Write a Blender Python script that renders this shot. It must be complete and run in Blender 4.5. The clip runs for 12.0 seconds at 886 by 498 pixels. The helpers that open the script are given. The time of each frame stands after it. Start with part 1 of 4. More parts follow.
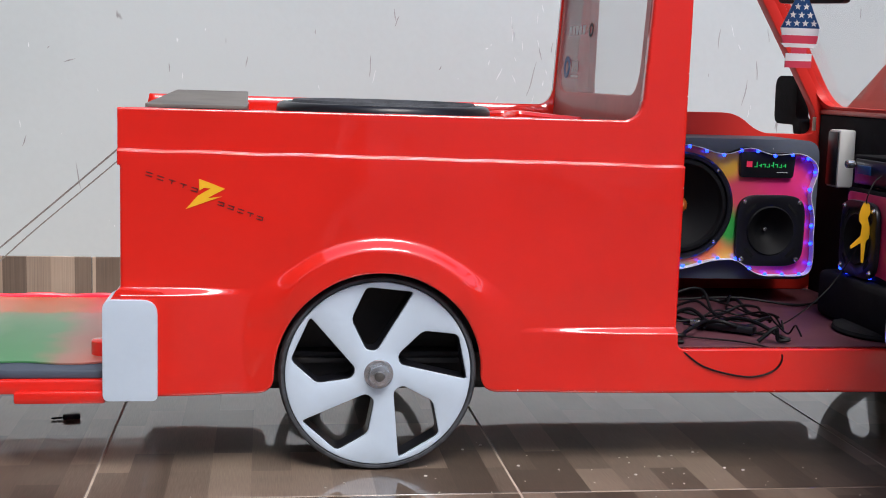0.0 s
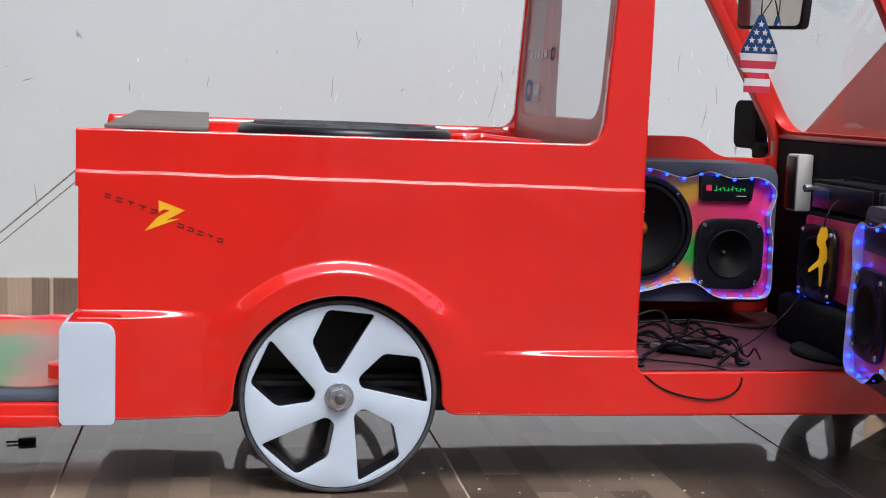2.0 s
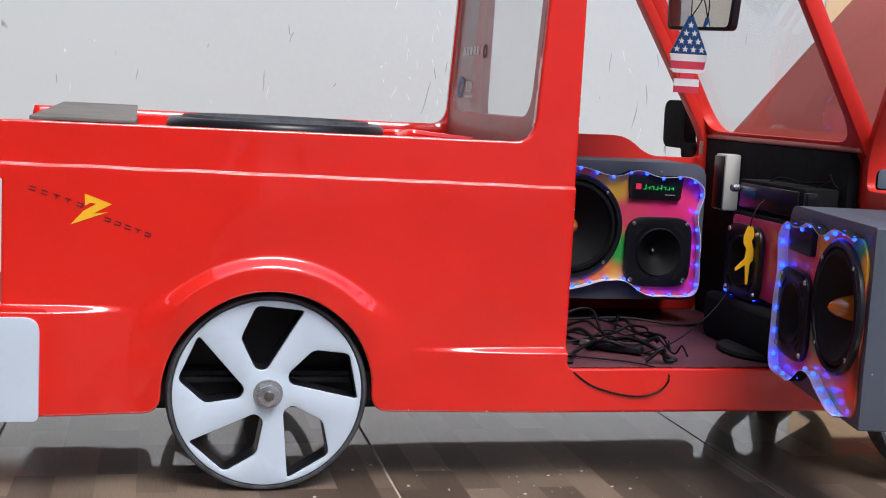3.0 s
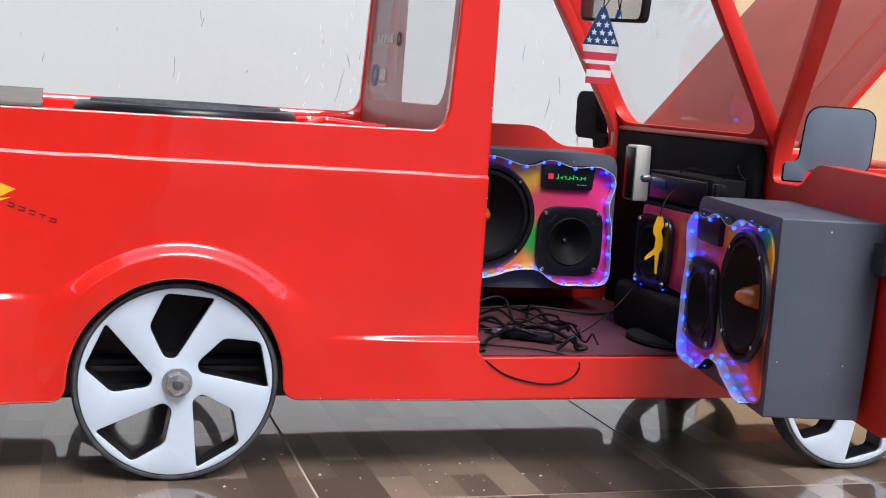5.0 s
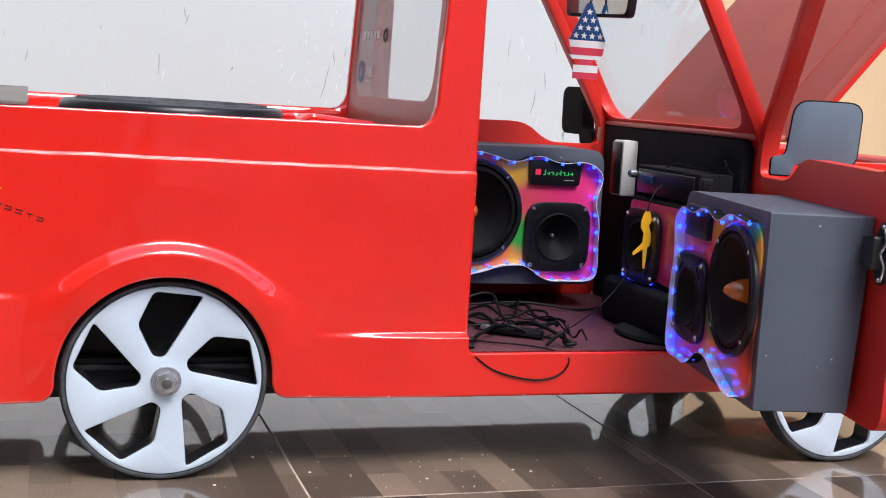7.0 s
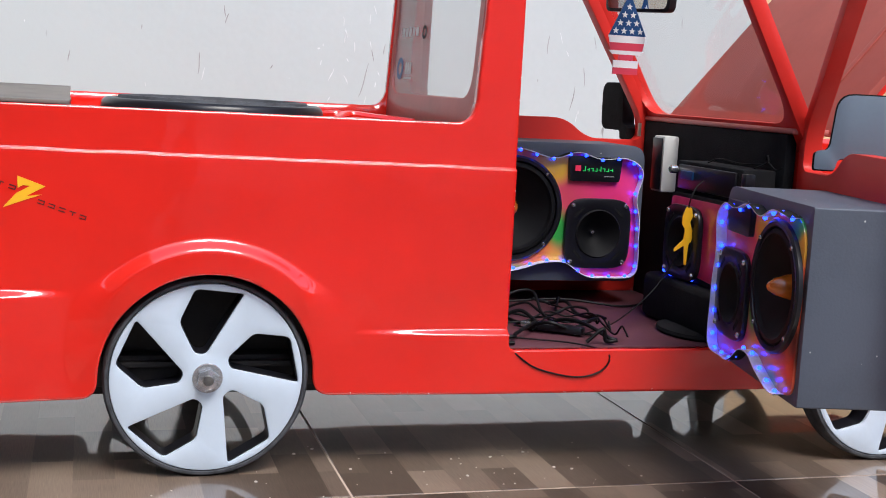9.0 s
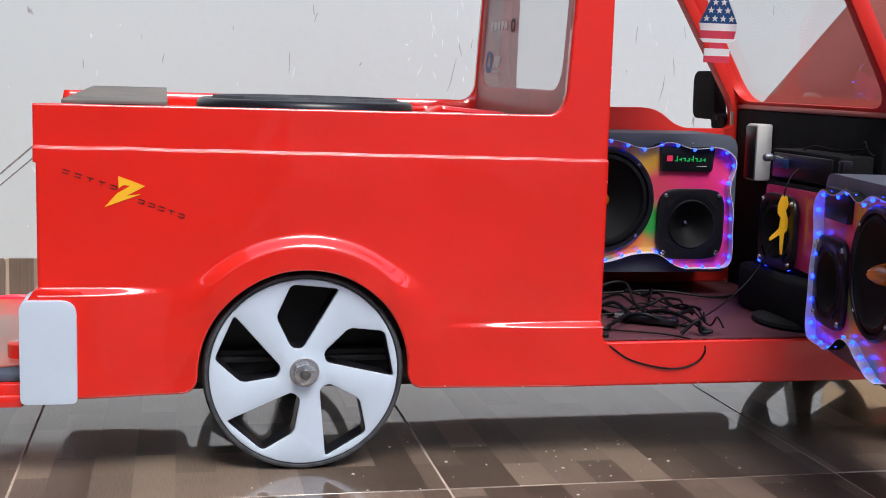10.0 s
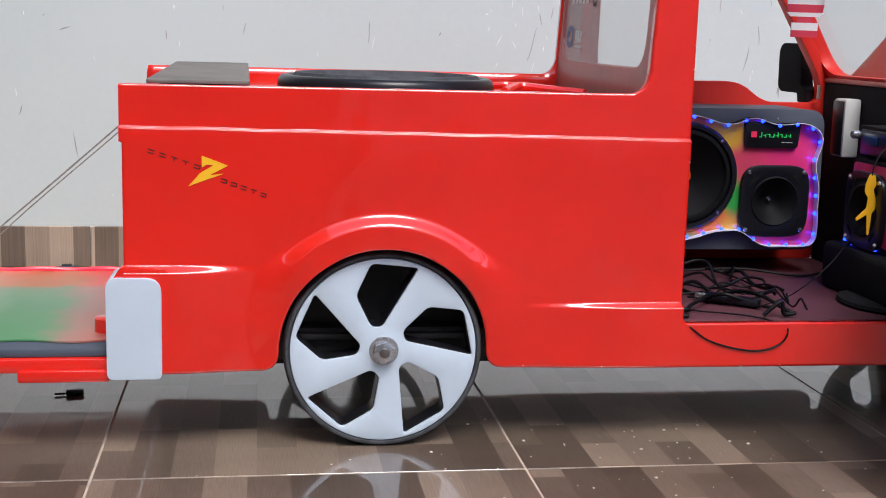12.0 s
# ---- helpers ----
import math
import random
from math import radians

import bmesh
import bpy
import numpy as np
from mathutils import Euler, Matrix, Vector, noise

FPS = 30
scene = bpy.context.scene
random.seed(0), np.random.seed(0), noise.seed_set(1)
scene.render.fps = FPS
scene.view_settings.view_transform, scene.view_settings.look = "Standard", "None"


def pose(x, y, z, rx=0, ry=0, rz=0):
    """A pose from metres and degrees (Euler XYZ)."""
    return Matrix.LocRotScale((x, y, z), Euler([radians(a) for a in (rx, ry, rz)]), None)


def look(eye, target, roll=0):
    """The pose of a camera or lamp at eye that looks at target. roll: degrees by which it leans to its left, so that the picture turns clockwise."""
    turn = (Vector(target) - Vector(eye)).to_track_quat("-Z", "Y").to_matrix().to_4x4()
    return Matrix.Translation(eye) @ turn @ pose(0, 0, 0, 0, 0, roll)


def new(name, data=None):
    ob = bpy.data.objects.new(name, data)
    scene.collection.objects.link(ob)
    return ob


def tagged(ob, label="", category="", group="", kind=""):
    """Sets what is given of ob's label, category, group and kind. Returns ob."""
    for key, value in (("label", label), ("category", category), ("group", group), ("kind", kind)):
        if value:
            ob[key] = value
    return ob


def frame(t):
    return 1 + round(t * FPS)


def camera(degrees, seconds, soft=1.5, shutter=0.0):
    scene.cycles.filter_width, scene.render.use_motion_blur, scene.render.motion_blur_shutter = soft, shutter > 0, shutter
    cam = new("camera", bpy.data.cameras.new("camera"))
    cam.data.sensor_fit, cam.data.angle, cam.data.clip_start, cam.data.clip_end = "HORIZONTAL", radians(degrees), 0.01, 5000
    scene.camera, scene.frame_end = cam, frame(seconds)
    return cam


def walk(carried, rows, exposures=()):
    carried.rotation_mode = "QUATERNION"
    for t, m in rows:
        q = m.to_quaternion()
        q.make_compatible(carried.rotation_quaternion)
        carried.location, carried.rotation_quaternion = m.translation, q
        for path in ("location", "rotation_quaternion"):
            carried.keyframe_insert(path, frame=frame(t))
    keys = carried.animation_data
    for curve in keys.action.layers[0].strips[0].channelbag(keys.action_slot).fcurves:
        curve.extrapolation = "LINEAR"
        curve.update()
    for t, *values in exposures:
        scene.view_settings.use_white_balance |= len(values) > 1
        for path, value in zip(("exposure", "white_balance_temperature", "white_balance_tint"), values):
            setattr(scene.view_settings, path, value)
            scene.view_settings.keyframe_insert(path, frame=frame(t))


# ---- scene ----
cam = camera(39.6, 12.0, 1.0)
PATH = [
    (0, (-0.169, -1.738, 0.578), (0.117, 0.222, 0.301), 1.8),
    (0.5, (-0.171, -1.738, 0.578), (0.101, 0.227, 0.321), 1.5),
    (1, (-0.17, -1.737, 0.58), (0.12, 0.226, 0.327), 1.8),
    (1.5, (-0.168, -1.735, 0.579), (0.145, 0.225, 0.334), 2.0),
    (2, (-0.168, -1.735, 0.581), (0.179, 0.22, 0.339), 2.2),
    (2.5, (-0.164, -1.734, 0.581), (0.243, 0.208, 0.338), 2.7),
    (3, (-0.166, -1.733, 0.581), (0.289, 0.199, 0.338), 3.0),
    (3.2, (-0.166, -1.731, 0.58), (0.312, 0.194, 0.33), 3.2),
    (4.8, (-0.166, -1.729, 0.576), (0.399, 0.173, 0.329), 3.5),
    (5, (-0.164, -1.73, 0.577), (0.427, 0.164, 0.327), 3.8),
    (5.5, (-0.162, -1.728, 0.576), (0.464, 0.155, 0.331), 3.8),
    (6, (-0.161, -1.729, 0.576), (0.5, 0.143, 0.336), 3.8),
    (6.5, (-0.162, -1.729, 0.578), (0.487, 0.148, 0.339), 3.7),
    (7, (-0.17, -1.726, 0.576), (0.446, 0.16, 0.322), 3.5),
    (7.2, (-0.17, -1.726, 0.576), (0.424, 0.166, 0.326), 3.4),
    (8.8, (-0.171, -1.723, 0.575), (0.401, 0.176, 0.3135), 3.2),
    (9, (-0.171, -1.723, 0.575), (0.385, 0.18, 0.313), 3.1),
    (9.5, (-0.176, -1.726, 0.574), (0.304, 0.197, 0.306), 2.3),
    (10, (-0.178, -1.727, 0.573), (0.239, 0.209, 0.297), 1.7),
    (10.5, (-0.177, -1.733, 0.576), (0.192, 0.212, 0.291), 1.3),
    (11, (-0.178, -1.726, 0.576), (0.195, 0.218, 0.29), 1.6),
    (11.5, (-0.179, -1.724, 0.579), (0.181, 0.22, 0.28), 1.4),
    (12, (-0.182, -1.72, 0.602), (0.113, 0.228, 0.257), 1.6),
]
walk(cam, [(t, look(eye, target, roll)) for t, eye, target, roll in PATH], [(0.0, 0.85), (3.0, 0.95), (6.0, 1.20), (9.0, 1.10), (10.5, 0.95), (12.0, 0.93)])

# ---- light ----
world = bpy.data.worlds.new("sky")
scene.world = world
world.use_nodes = True
wn = world.node_tree.nodes
sky = wn.new("ShaderNodeTexSky")
sky.sky_type = "NISHITA"
sky.sun_disc = False
sky.sun_elevation = radians(57)
sky.sun_rotation = radians(168)
sky.dust_density = 1.5
sky.air_density = 1.0
wn["Background"].inputs[1].default_value = 0.15
world.node_tree.links.new(sky.outputs[0], wn["Background"].inputs[0])
sun = new("sun", bpy.data.lights.new("sun", "SUN"))
sun.data.energy, sun.data.angle, sun.data.color = 1.5, radians(26), (1.0, 0.985, 0.96)
sun.matrix_world = look((1.4, -5.7, 9.3), (0.2, 0, 0.3))


# ---- materials ----
def mat(name, base, rough=0.5, metal=0.0, spec=0.5, coat_rough=0.06, vary=0.12, scale=6.0, bump=0.0, bump_scale=120.0, coat=0.0, rough_vary=0.0, second=None):
    """Painted or plain surface: large stains and fine grain over the base colour, fine relief, uneven gloss."""
    m = bpy.data.materials.new(name)
    m.use_nodes = True
    nt = m.node_tree
    b = nt.nodes["Principled BSDF"]
    tc = nt.nodes.new("ShaderNodeTexCoord")
    n1 = nt.nodes.new("ShaderNodeTexNoise")
    n1.inputs["Scale"].default_value, n1.inputs["Detail"].default_value = scale, 5
    n2 = nt.nodes.new("ShaderNodeTexNoise")
    n2.inputs["Scale"].default_value, n2.inputs["Detail"].default_value = bump_scale, 4
    for n in (n1, n2):
        nt.links.new(tc.outputs["Object"], n.inputs["Vector"])
    mix = nt.nodes.new("ShaderNodeMix")
    mix.data_type = "RGBA"
    ramp = nt.nodes.new("ShaderNodeMapRange")
    ramp.inputs[1].default_value, ramp.inputs[2].default_value = 0.3, 0.7
    add = nt.nodes.new("ShaderNodeMath")
    add.operation = "MULTIPLY_ADD"
    add.inputs[1].default_value = 0.25
    nt.links.new(n2.outputs[0], add.inputs[0])
    nt.links.new(n1.outputs[0], add.inputs[2])
    nt.links.new(add.outputs[0], ramp.inputs[0])
    nt.links.new(ramp.outputs[0], mix.inputs["Factor"])
    lo = second or [c * (1 - vary) for c in base]
    hi = base if second else [min(1, c * (1 + vary)) for c in base]
    mix.inputs["A"].default_value = (*lo, 1)
    mix.inputs["B"].default_value = (*hi, 1)
    nt.links.new(mix.outputs["Result"], b.inputs["Base Color"])
    b.inputs["Roughness"].default_value, b.inputs["Metallic"].default_value = rough, metal
    b.inputs["Coat Weight"].default_value = coat
    b.inputs["Coat Roughness"].default_value = coat_rough
    b.inputs["Specular IOR Level"].default_value = spec
    if rough_vary:
        r = nt.nodes.new("ShaderNodeMapRange")
        r.inputs[3].default_value, r.inputs[4].default_value = max(0.02, rough - rough_vary), rough + rough_vary
        nt.links.new(n1.outputs[0], r.inputs[0])
        nt.links.new(r.outputs[0], b.inputs["Roughness"])
    if bump:
        bp = nt.nodes.new("ShaderNodeBump")
        bp.inputs["Strength"].default_value, bp.inputs["Distance"].default_value = bump, 0.002
        nt.links.new(n2.outputs[0], bp.inputs["Height"])
        nt.links.new(bp.outputs[0], b.inputs["Normal"])
    return m


def glow(name, color, strength):
    m = mat(name, color, 0.3)
    b = m.node_tree.nodes["Principled BSDF"]
    b.inputs["Emission Color"].default_value = (*color, 1)
    b.inputs["Emission Strength"].default_value = strength
    return m


def glass(name, tint, rough=0.02, gloss=0.035):
    """Thin clear pane: sees straight through, with a weak gloss."""
    m = bpy.data.materials.new(name)
    m.use_nodes = True
    nt = m.node_tree
    for n in list(nt.nodes):
        nt.nodes.remove(n)
    out = nt.nodes.new("ShaderNodeOutputMaterial")
    tr = nt.nodes.new("ShaderNodeBsdfTransparent")
    tr.inputs[0].default_value = (*tint, 1)
    gl = nt.nodes.new("ShaderNodeBsdfGlossy")
    gl.inputs["Roughness"].default_value = rough
    mx = nt.nodes.new("ShaderNodeMixShader")
    mx.inputs[0].default_value = gloss
    nt.links.new(tr.outputs[0], mx.inputs[1])
    nt.links.new(gl.outputs[0], mx.inputs[2])
    nt.links.new(mx.outputs[0], out.inputs[0])
    return m


def wood_tile(name="wood_print_tile", gain=1.0):
    """Glossy porcelain tile printed as a mosaic of wood strips."""
    m = bpy.data.materials.new(name)
    m.use_nodes = True
    nt = m.node_tree
    b = nt.nodes["Principled BSDF"]
    tc = nt.nodes.new("ShaderNodeTexCoord")
    oi = nt.nodes.new("ShaderNodeObjectInfo")
    off = nt.nodes.new("ShaderNodeVectorMath")
    off.operation = "ADD"
    rnd = nt.nodes.new("ShaderNodeMath")
    rnd.operation = "MULTIPLY"
    rnd.inputs[1].default_value = 7.0
    nt.links.new(oi.outputs["Random"], rnd.inputs[0])
    nt.links.new(tc.outputs["Object"], off.inputs[0])
    nt.links.new(rnd.outputs[0], off.inputs[1])
    mp = nt.nodes.new("ShaderNodeMapping")
    mp.inputs["Rotation"].default_value = (0, 0, radians(90))
    nt.links.new(off.outputs[0], mp.inputs[0])
    br = nt.nodes.new("ShaderNodeTexBrick")
    br.inputs["Scale"].default_value = 1.0
    br.inputs["Brick Width"].default_value, br.inputs["Row Height"].default_value = 0.24, 0.058
    br.inputs["Mortar Size"].default_value = 0.0
    br.inputs["Bias"].default_value = 0.0
    br.offset = 0.37
    br.inputs["Color1"].default_value = (0, 0, 0, 1)
    br.inputs["Color2"].default_value = (1, 1, 1, 1)
    nt.links.new(mp.outputs[0], br.inputs[0])
    grain = nt.nodes.new("ShaderNodeTexNoise")
    gm = nt.nodes.new("ShaderNodeMapping")
    gm.inputs["Scale"].default_value = (140, 6, 1)
    nt.links.new(off.outputs[0], gm.inputs[0])
    nt.links.new(gm.outputs[0], grain.inputs["Vector"])
    grain.inputs["Detail"].default_value = 6
    cloud = nt.nodes.new("ShaderNodeTexNoise")
    cloud.inputs["Scale"].default_value = 9
    nt.links.new(off.outputs[0], cloud.inputs["Vector"])
    s = nt.nodes.new("ShaderNodeMath")
    s.operation = "MULTIPLY_ADD"
    s.inputs[1].default_value = 0.72
    nt.links.new(br.outputs["Color"], s.inputs[0])
    s2 = nt.nodes.new("ShaderNodeMath")
    s2.operation = "MULTIPLY_ADD"
    s2.inputs[1].default_value = 0.45
    s2.inputs[2].default_value = -0.1
    nt.links.new(grain.outputs[0], s2.inputs[0])
    nt.links.new(s2.outputs[0], s.inputs[2])
    s3 = nt.nodes.new("ShaderNodeMath")
    s3.operation = "MULTIPLY_ADD"
    s3.inputs[1].default_value = 0.2
    nt.links.new(cloud.outputs[0], s3.inputs[0])
    nt.links.new(s.outputs[0], s3.inputs[2])
    cr = nt.nodes.new("ShaderNodeValToRGB")
    e = cr.color_ramp.elements
    e[0].position, e[0].color = 0.05, (0.050 * gain, 0.035 * gain, 0.026 * gain, 1)
    e[1].position, e[1].color = 0.95, (0.32 * gain, 0.24 * gain, 0.18 * gain, 1)
    mid = cr.color_ramp.elements.new(0.5)
    mid.color = (0.142 * gain, 0.103 * gain, 0.077 * gain, 1)
    nt.links.new(s3.outputs[0], cr.inputs[0])
    nt.links.new(cr.outputs[0], b.inputs["Base Color"])
    b.inputs["Roughness"].default_value = 0.3
    b.inputs["Specular IOR Level"].default_value = 0.2
    b.inputs["Coat Weight"].default_value, b.inputs["Coat IOR"].default_value = 1.0, 1.68
    smear = nt.nodes.new("ShaderNodeMapRange")
    smear.inputs[1].default_value, smear.inputs[2].default_value = 0.35, 0.7
    smear.inputs[3].default_value, smear.inputs[4].default_value = 0.012, 0.045
    nt.links.new(cloud.outputs[0], smear.inputs[0])
    nt.links.new(smear.outputs[0], b.inputs["Coat Roughness"])
    return m


def scratched_wall(name, base):
    """White wall paint with short drips, scratches and faint stains."""
    m = mat(name, base, 0.55, vary=0.05, scale=1.3, bump=0.15, bump_scale=60)
    nt = m.node_tree
    b = nt.nodes["Principled BSDF"]
    tc = nt.nodes.new("ShaderNodeTexCoord")
    old = b.inputs["Base Color"].links[0].from_socket
    for sc, lo, hi, col, seed in (((9.0, 1.0, 2.6), 0.735, 0.76, (0.30, 0.29, 0.28), 0.0), ((16.0, 1.0, 6.0), 0.72, 0.75, (0.93, 0.93, 0.92), 4.0), ((3.5, 1.0, 9.0), 0.755, 0.775, (0.35, 0.33, 0.3), 9.0)):
        mp = nt.nodes.new("ShaderNodeMapping")
        mp.inputs["Scale"].default_value = sc
        mp.inputs["Location"].default_value = (seed, 0, seed)
        nz = nt.nodes.new("ShaderNodeTexNoise")
        nz.inputs["Scale"].default_value, nz.inputs["Detail"].default_value, nz.inputs["Distortion"].default_value = 2.2, 3, 0.6
        rg = nt.nodes.new("ShaderNodeMapRange")
        rg.inputs[1].default_value, rg.inputs[2].default_value = lo, hi
        mx = nt.nodes.new("ShaderNodeMix")
        mx.data_type = "RGBA"
        mx.inputs["B"].default_value = (*col, 1)
        nt.links.new(tc.outputs["Object"], mp.inputs[0])
        nt.links.new(mp.outputs[0], nz.inputs["Vector"])
        nt.links.new(nz.outputs[0], rg.inputs[0])
        nt.links.new(rg.outputs[0], mx.inputs["Factor"])
        nt.links.new(old, mx.inputs["A"])
        old = mx.outputs["Result"]
    nt.links.new(old, b.inputs["Base Color"])
    return m


def airbrush(name):
    """Airbrushed speaker front: orange, pink, yellow and green clouds, lacquered. x runs from the hinge end, z up."""
    m = bpy.data.materials.new(name)
    m.use_nodes = True
    nt = m.node_tree
    b = nt.nodes["Principled BSDF"]
    tc = nt.nodes.new("ShaderNodeTexCoord")
    nz = nt.nodes.new("ShaderNodeTexNoise")
    nz.inputs["Scale"].default_value = 9
    nt.links.new(tc.outputs["Object"], nz.inputs["Vector"])
    sp = nt.nodes.new("ShaderNodeSeparateXYZ")
    nt.links.new(tc.outputs["Object"], sp.inputs[0])
    ad = nt.nodes.new("ShaderNodeMath")
    ad.operation = "MULTIPLY_ADD"
    ad.inputs[1].default_value = 0.10
    nt.links.new(nz.outputs[0], ad.inputs[0])
    nt.links.new(sp.outputs[0], ad.inputs[2])
    rg = nt.nodes.new("ShaderNodeMapRange")
    rg.inputs[1].default_value, rg.inputs[2].default_value = 0.05, 0.42
    nt.links.new(ad.outputs[0], rg.inputs[0])
    cr = nt.nodes.new("ShaderNodeValToRGB")
    cols = [(0.0, (0.85, 0.05, 0.16)), (0.22, (0.92, 0.05, 0.24)), (0.42, (0.92, 0.10, 0.16)), (0.55, (0.88, 0.22, 0.05)), (0.75, (0.88, 0.13, 0.06)), (1.0, (0.75, 0.10, 0.04))]
    e = cr.color_ramp.elements
    e[0].position, e[0].color = cols[0][0], (*cols[0][1], 1)
    e[1].position, e[1].color = cols[-1][0], (*cols[-1][1], 1)
    for p, c in cols[1:-1]:
        e.new(p).color = (*c, 1)
    nt.links.new(rg.outputs[0], cr.inputs[0])
    flat = nt.nodes.new("ShaderNodeVectorMath")
    flat.operation = "MULTIPLY_ADD"
    flat.inputs[1].default_value = (0.05, 0.0, 0.05)
    nt.links.new(nz.outputs["Color"], flat.inputs[0])
    nt.links.new(tc.outputs["Object"], flat.inputs[2])
    old = cr.outputs[0]
    # sprayed clouds: place on the front, size, colour
    for x, z, size, col in ((0.21, 0.245, 0.055, (0.92, 0.50, 0.05)), (0.20, 0.055, 0.05, (0.92, 0.50, 0.06)), (0.20, 0.125, 0.045, (0.04, 0.40, 0.07)), (0.33, 0.255, 0.045, (0.05, 0.33, 0.12)), (0.36, 0.235, 0.03, (0.85, 0.42, 0.05)), (0.28, 0.035, 0.035, (0.04, 0.35, 0.10)), (0.375, 0.10, 0.05, (0.10, 0.02, 0.012))):
        gap = nt.nodes.new("ShaderNodeVectorMath")
        gap.operation = "DISTANCE"
        gap.inputs[1].default_value = (x, -0.004, z)
        nt.links.new(flat.outputs[0], gap.inputs[0])
        fade = nt.nodes.new("ShaderNodeMapRange")
        fade.interpolation_type = "SMOOTHSTEP"
        fade.inputs[1].default_value, fade.inputs[2].default_value = size, size * 0.35
        nt.links.new(gap.outputs["Value"], fade.inputs[0])
        mx = nt.nodes.new("ShaderNodeMix")
        mx.data_type = "RGBA"
        mx.inputs["B"].default_value = (*col, 1)
        nt.links.new(fade.outputs[0], mx.inputs["Factor"])
        nt.links.new(old, mx.inputs["A"])
        old = mx.outputs["Result"]
    nt.links.new(old, b.inputs["Base Color"])
    b.inputs["Roughness"].default_value = 0.3
    b.inputs["Coat Weight"].default_value = 0.6
    return m


RED = mat("red_lacquer", (0.70, 0.013, 0.005), 0.5, vary=0.07, scale=4, bump=0.045, bump_scale=24, coat=1.0, spec=0.15, coat_rough=0.028)
RED.node_tree.nodes["Principled BSDF"].inputs["Coat IOR"].default_value = 1.7
RED_DULL = mat("red_satin_paint", (0.60, 0.022, 0.014), 0.5, vary=0.10, scale=5, bump=0.04, bump_scale=60, coat=0.12, spec=0.3, coat_rough=0.15, rough_vary=0.08)
# Dusty red; its grey also holds the white reflections on the rear wall.
DUSTYRED = mat("dusty_greyed_red_paint", (0.40, 0.105, 0.09), 0.5, vary=0.16, scale=6, bump=0.05, bump_scale=60, coat=0.2, coat_rough=0.12)
HOODBROWN = mat("dusty_brown_red_paint", (0.30, 0.064, 0.048), 0.6, vary=0.14, scale=4, bump=0.05, bump_scale=60, spec=0.3)
SILVER = mat("silver_paint", (0.53, 0.61, 0.70), 0.42, metal=0.08, vary=0.04, scale=9, bump=0.05)
RUBBER = mat("black_rubber", (0.042, 0.044, 0.049), 0.7, spec=0.3, vary=0.6, scale=30, bump=0.3)
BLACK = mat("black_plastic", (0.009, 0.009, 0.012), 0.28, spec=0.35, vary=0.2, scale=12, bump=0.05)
MATT = mat("black_carpet", (0.008, 0.008, 0.009), 0.95, spec=0.2, vary=0.35, scale=40, bump=0.4, bump_scale=400)
VINYL = mat("grey_vinyl", (0.072, 0.084, 0.112), 0.55, vary=0.15, scale=7, bump=0.12, bump_scale=260)
vt = VINYL.node_tree
dots = vt.nodes.new("ShaderNodeTexVoronoi")
dots.inputs["Scale"].default_value = 34
dot_range = vt.nodes.new("ShaderNodeMapRange")
dot_range.inputs[1].default_value, dot_range.inputs[2].default_value = 0.055, 0.035
dot_mix = vt.nodes.new("ShaderNodeMix")
dot_mix.data_type = "RGBA"
dot_mix.inputs["B"].default_value = (0.5, 0.5, 0.5, 1)
vb = vt.nodes["Principled BSDF"]
vt.links.new(vt.nodes["Texture Coordinate"].outputs["Object"], dots.inputs["Vector"])
vt.links.new(dots.outputs["Distance"], dot_range.inputs[0])
vt.links.new(dot_range.outputs[0], dot_mix.inputs["Factor"])
vt.links.new(vb.inputs["Base Color"].links[0].from_socket, dot_mix.inputs["A"])
vt.links.new(dot_mix.outputs["Result"], vb.inputs["Base Color"])
NAVY = mat("dark_blue_grey_board", (0.050, 0.062, 0.088), 0.55, vary=0.2, scale=12, bump=0.1)
LIDGREY = mat("dusty_grey_board", (0.145, 0.13, 0.115), 0.75, vary=0.2, scale=14, bump=0.2)
STEEL = mat("galvanised_steel", (0.50, 0.51, 0.53), 0.26, metal=0.85, vary=0.15, scale=60, bump=0.1)
CONE = mat("paper_cone", (0.007, 0.007, 0.008), 0.6, spec=0.15, vary=0.25, scale=20, bump=0.1)
ORANGE = mat("orange_dust_cap", (0.58, 0.14, 0.015), 0.18, coat=1.0)
YELLOW = mat("yellow_vinyl", (0.85, 0.45, 0.02), 0.35, vary=0.06)
DECAL = mat("dark_red_decal", (0.07, 0.006, 0.006), 0.4)
WHITE = mat("white_plastic", (0.55, 0.55, 0.53), 0.4, vary=0.05)
CREAM = mat("white_card", (0.84, 0.84, 0.83), 0.45, vary=0.05)
STRIPWHITE = mat("light_strip_board", (0.74, 0.74, 0.76), 0.5, vary=0.12, scale=90)
BLUE = mat("blue_print", (0.008, 0.065, 0.21), 0.4)
STRIPE = mat("red_print", (0.65, 0.05, 0.09), 0.4)
PINKFLOOR = mat("dusty_red_mat", (0.075, 0.021, 0.029), 0.6, vary=0.25, scale=10, bump=0.15)
LATCH = mat("worn_dark_steel", (0.17, 0.165, 0.16), 0.35, metal=0.8, vary=0.4, scale=80)
BLACKSTEEL = mat("black_latch_steel", (0.025, 0.026, 0.028), 0.4, metal=0.3, vary=0.4, scale=60, bump=0.1)
BRASS = mat("hinge_steel", (0.5, 0.42, 0.33), 0.35, metal=0.9)
MIRROR = mat("mirror_glass", (0.85, 0.87, 0.88), 0.02, metal=1.0, vary=0.0)
WALLWHITE = scratched_wall("white_wall_paint", (0.55, 0.58, 0.565))
